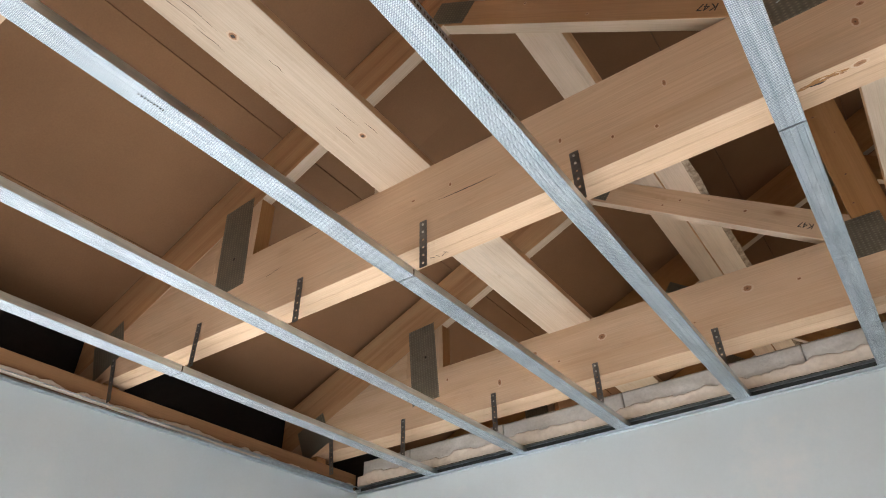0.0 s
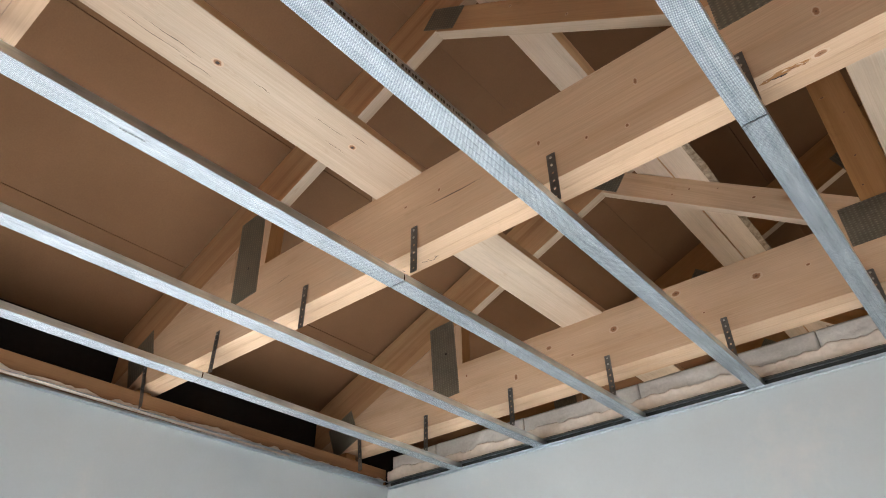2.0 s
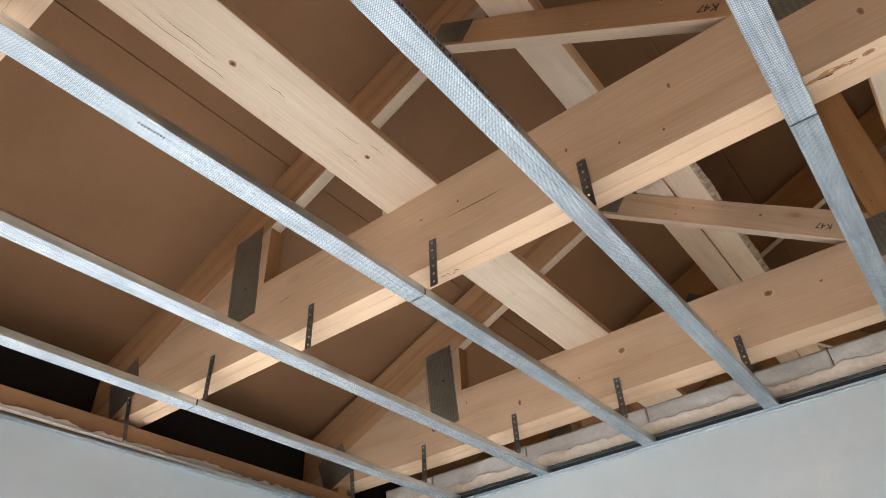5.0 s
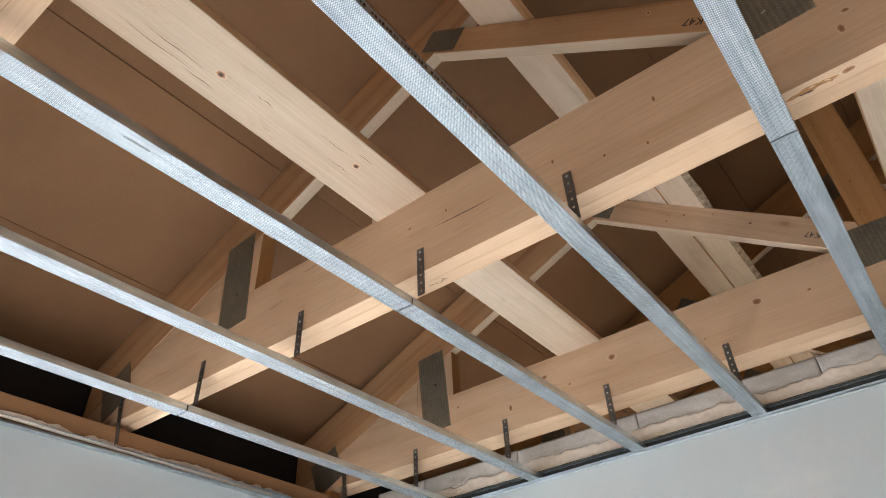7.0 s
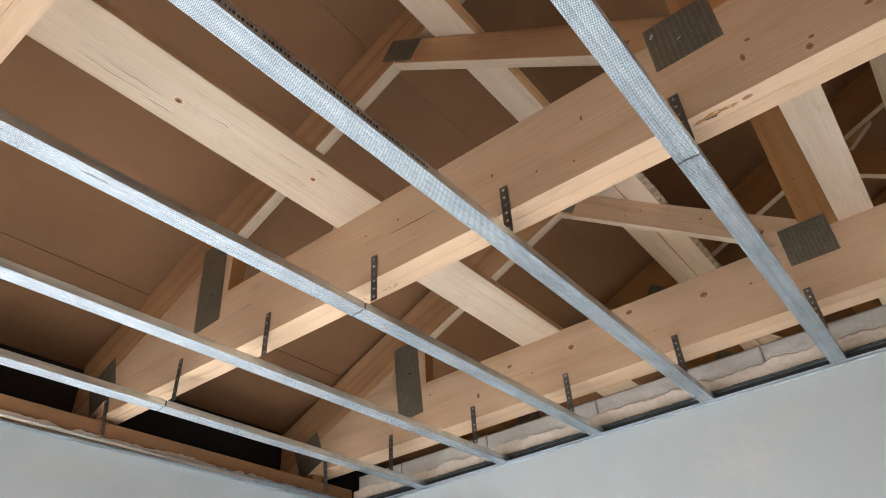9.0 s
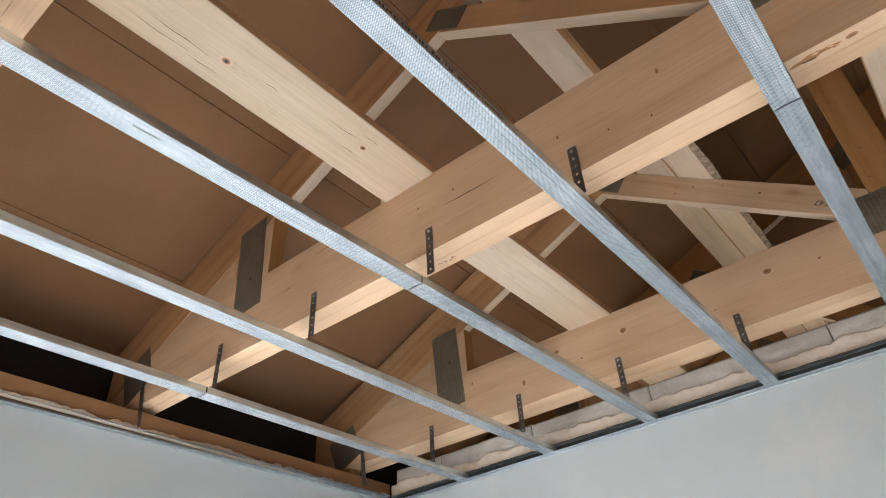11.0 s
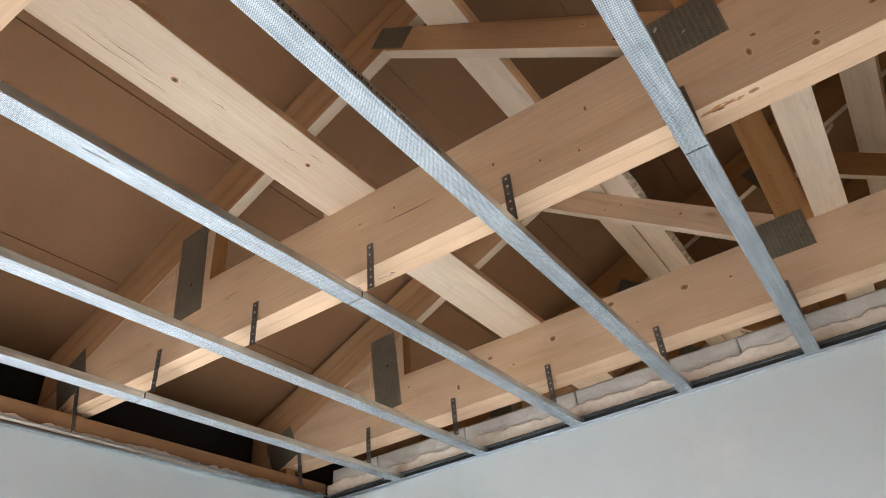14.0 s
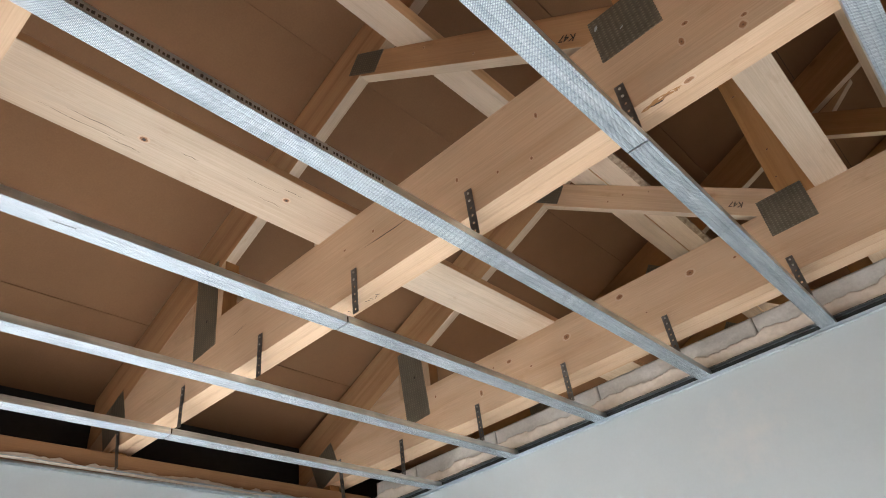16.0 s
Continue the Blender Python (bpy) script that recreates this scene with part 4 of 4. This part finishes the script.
# ---- hangers ----
def hanger(x, y, z0, z1, lean=0.0, width=0.026):
    """A perforated steel strap screwed to a truss and clipped to the channel."""
    h = empty("strap_hanger", "dark perforated steel strap hanger fixed to a truss", "ceiling hanger", "strap hangers")
    n = max(4, int((z1 - z0) / 0.024))
    bm = bmesh.new()
    a, t, r = width / 2, 0.0014, 0.0038
    step = (z1 - z0) / n
    for i in range(n):
        zl, zh = z0 + i * step, z0 + (i + 1) * step
        zc = (zl + zh) / 2
        sq = []
        for k in range(16):
            an = k * math.tau / 16
            c, s = math.cos(an), math.sin(an)
            f = 1 / max(abs(c) / a, abs(s) / (step / 2))
            sq.append((c * f, zc + s * f))
        ci = [(r * math.cos(k * math.tau / 16), zc + r * math.sin(k * math.tau / 16)) for k in range(16)]
        vv = [[bm.verts.new((px, yy, pz)) for px, pz in ring] for yy in (-t, 0.0) for ring in (sq, ci)]
        for k in range(16):
            j = (k + 1) % 16
            bm.faces.new((vv[0][k], vv[0][j], vv[1][j], vv[1][k]))
            bm.faces.new((vv[2][k], vv[2][j], vv[3][j], vv[3][k]))
            bm.faces.new((vv[1][k], vv[1][j], vv[3][j], vv[3][k]))
    bmesh.ops.remove_doubles(bm, verts=bm.verts[:], dist=0.0002)
    m = Matrix.Translation((x, y, 0)) @ Matrix.Shear("XZ", 4, (0, 0)) if not lean else Matrix.Translation((x, y, z0)) @ pose(0, 0, 0, 0, lean, 0) @ Matrix.Translation((0, 0, -z0))
    part("strap", bm, STRAP, h, "", m)
    for zc in (z1 - step * 0.5, z1 - step * 1.5):
        b = bmesh.new()
        bmesh.ops.create_uvsphere(b, u_segments=8, v_segments=5, radius=0.0042, matrix=Matrix.Translation((0, -t - 0.0008, zc)) @ Matrix.Diagonal((1, 0.5, 1, 1)))
        part("screw", b, SCREW, h, "bright screw head", m)
    return h


for hx, top in ((0.567, 2.752), (1.090, 2.744), (1.600, 2.742), (2.092, 2.738), (2.590, 2.735), (3.075, 2.735)):
    hanger(hx, -1.4765, 2.578, top)
for hx, top in ((0.562, 2.762), (1.083, 2.757), (1.586, 2.756), (2.085, 2.752), (2.592, 2.750), (3.09, 2.75)):
    hanger(hx, -0.2635, 2.578, top)
hanger(0.072, -1.4785, 2.575, 2.785, -15)
hanger(0.103, -0.2655, 2.580, 2.815, -7)
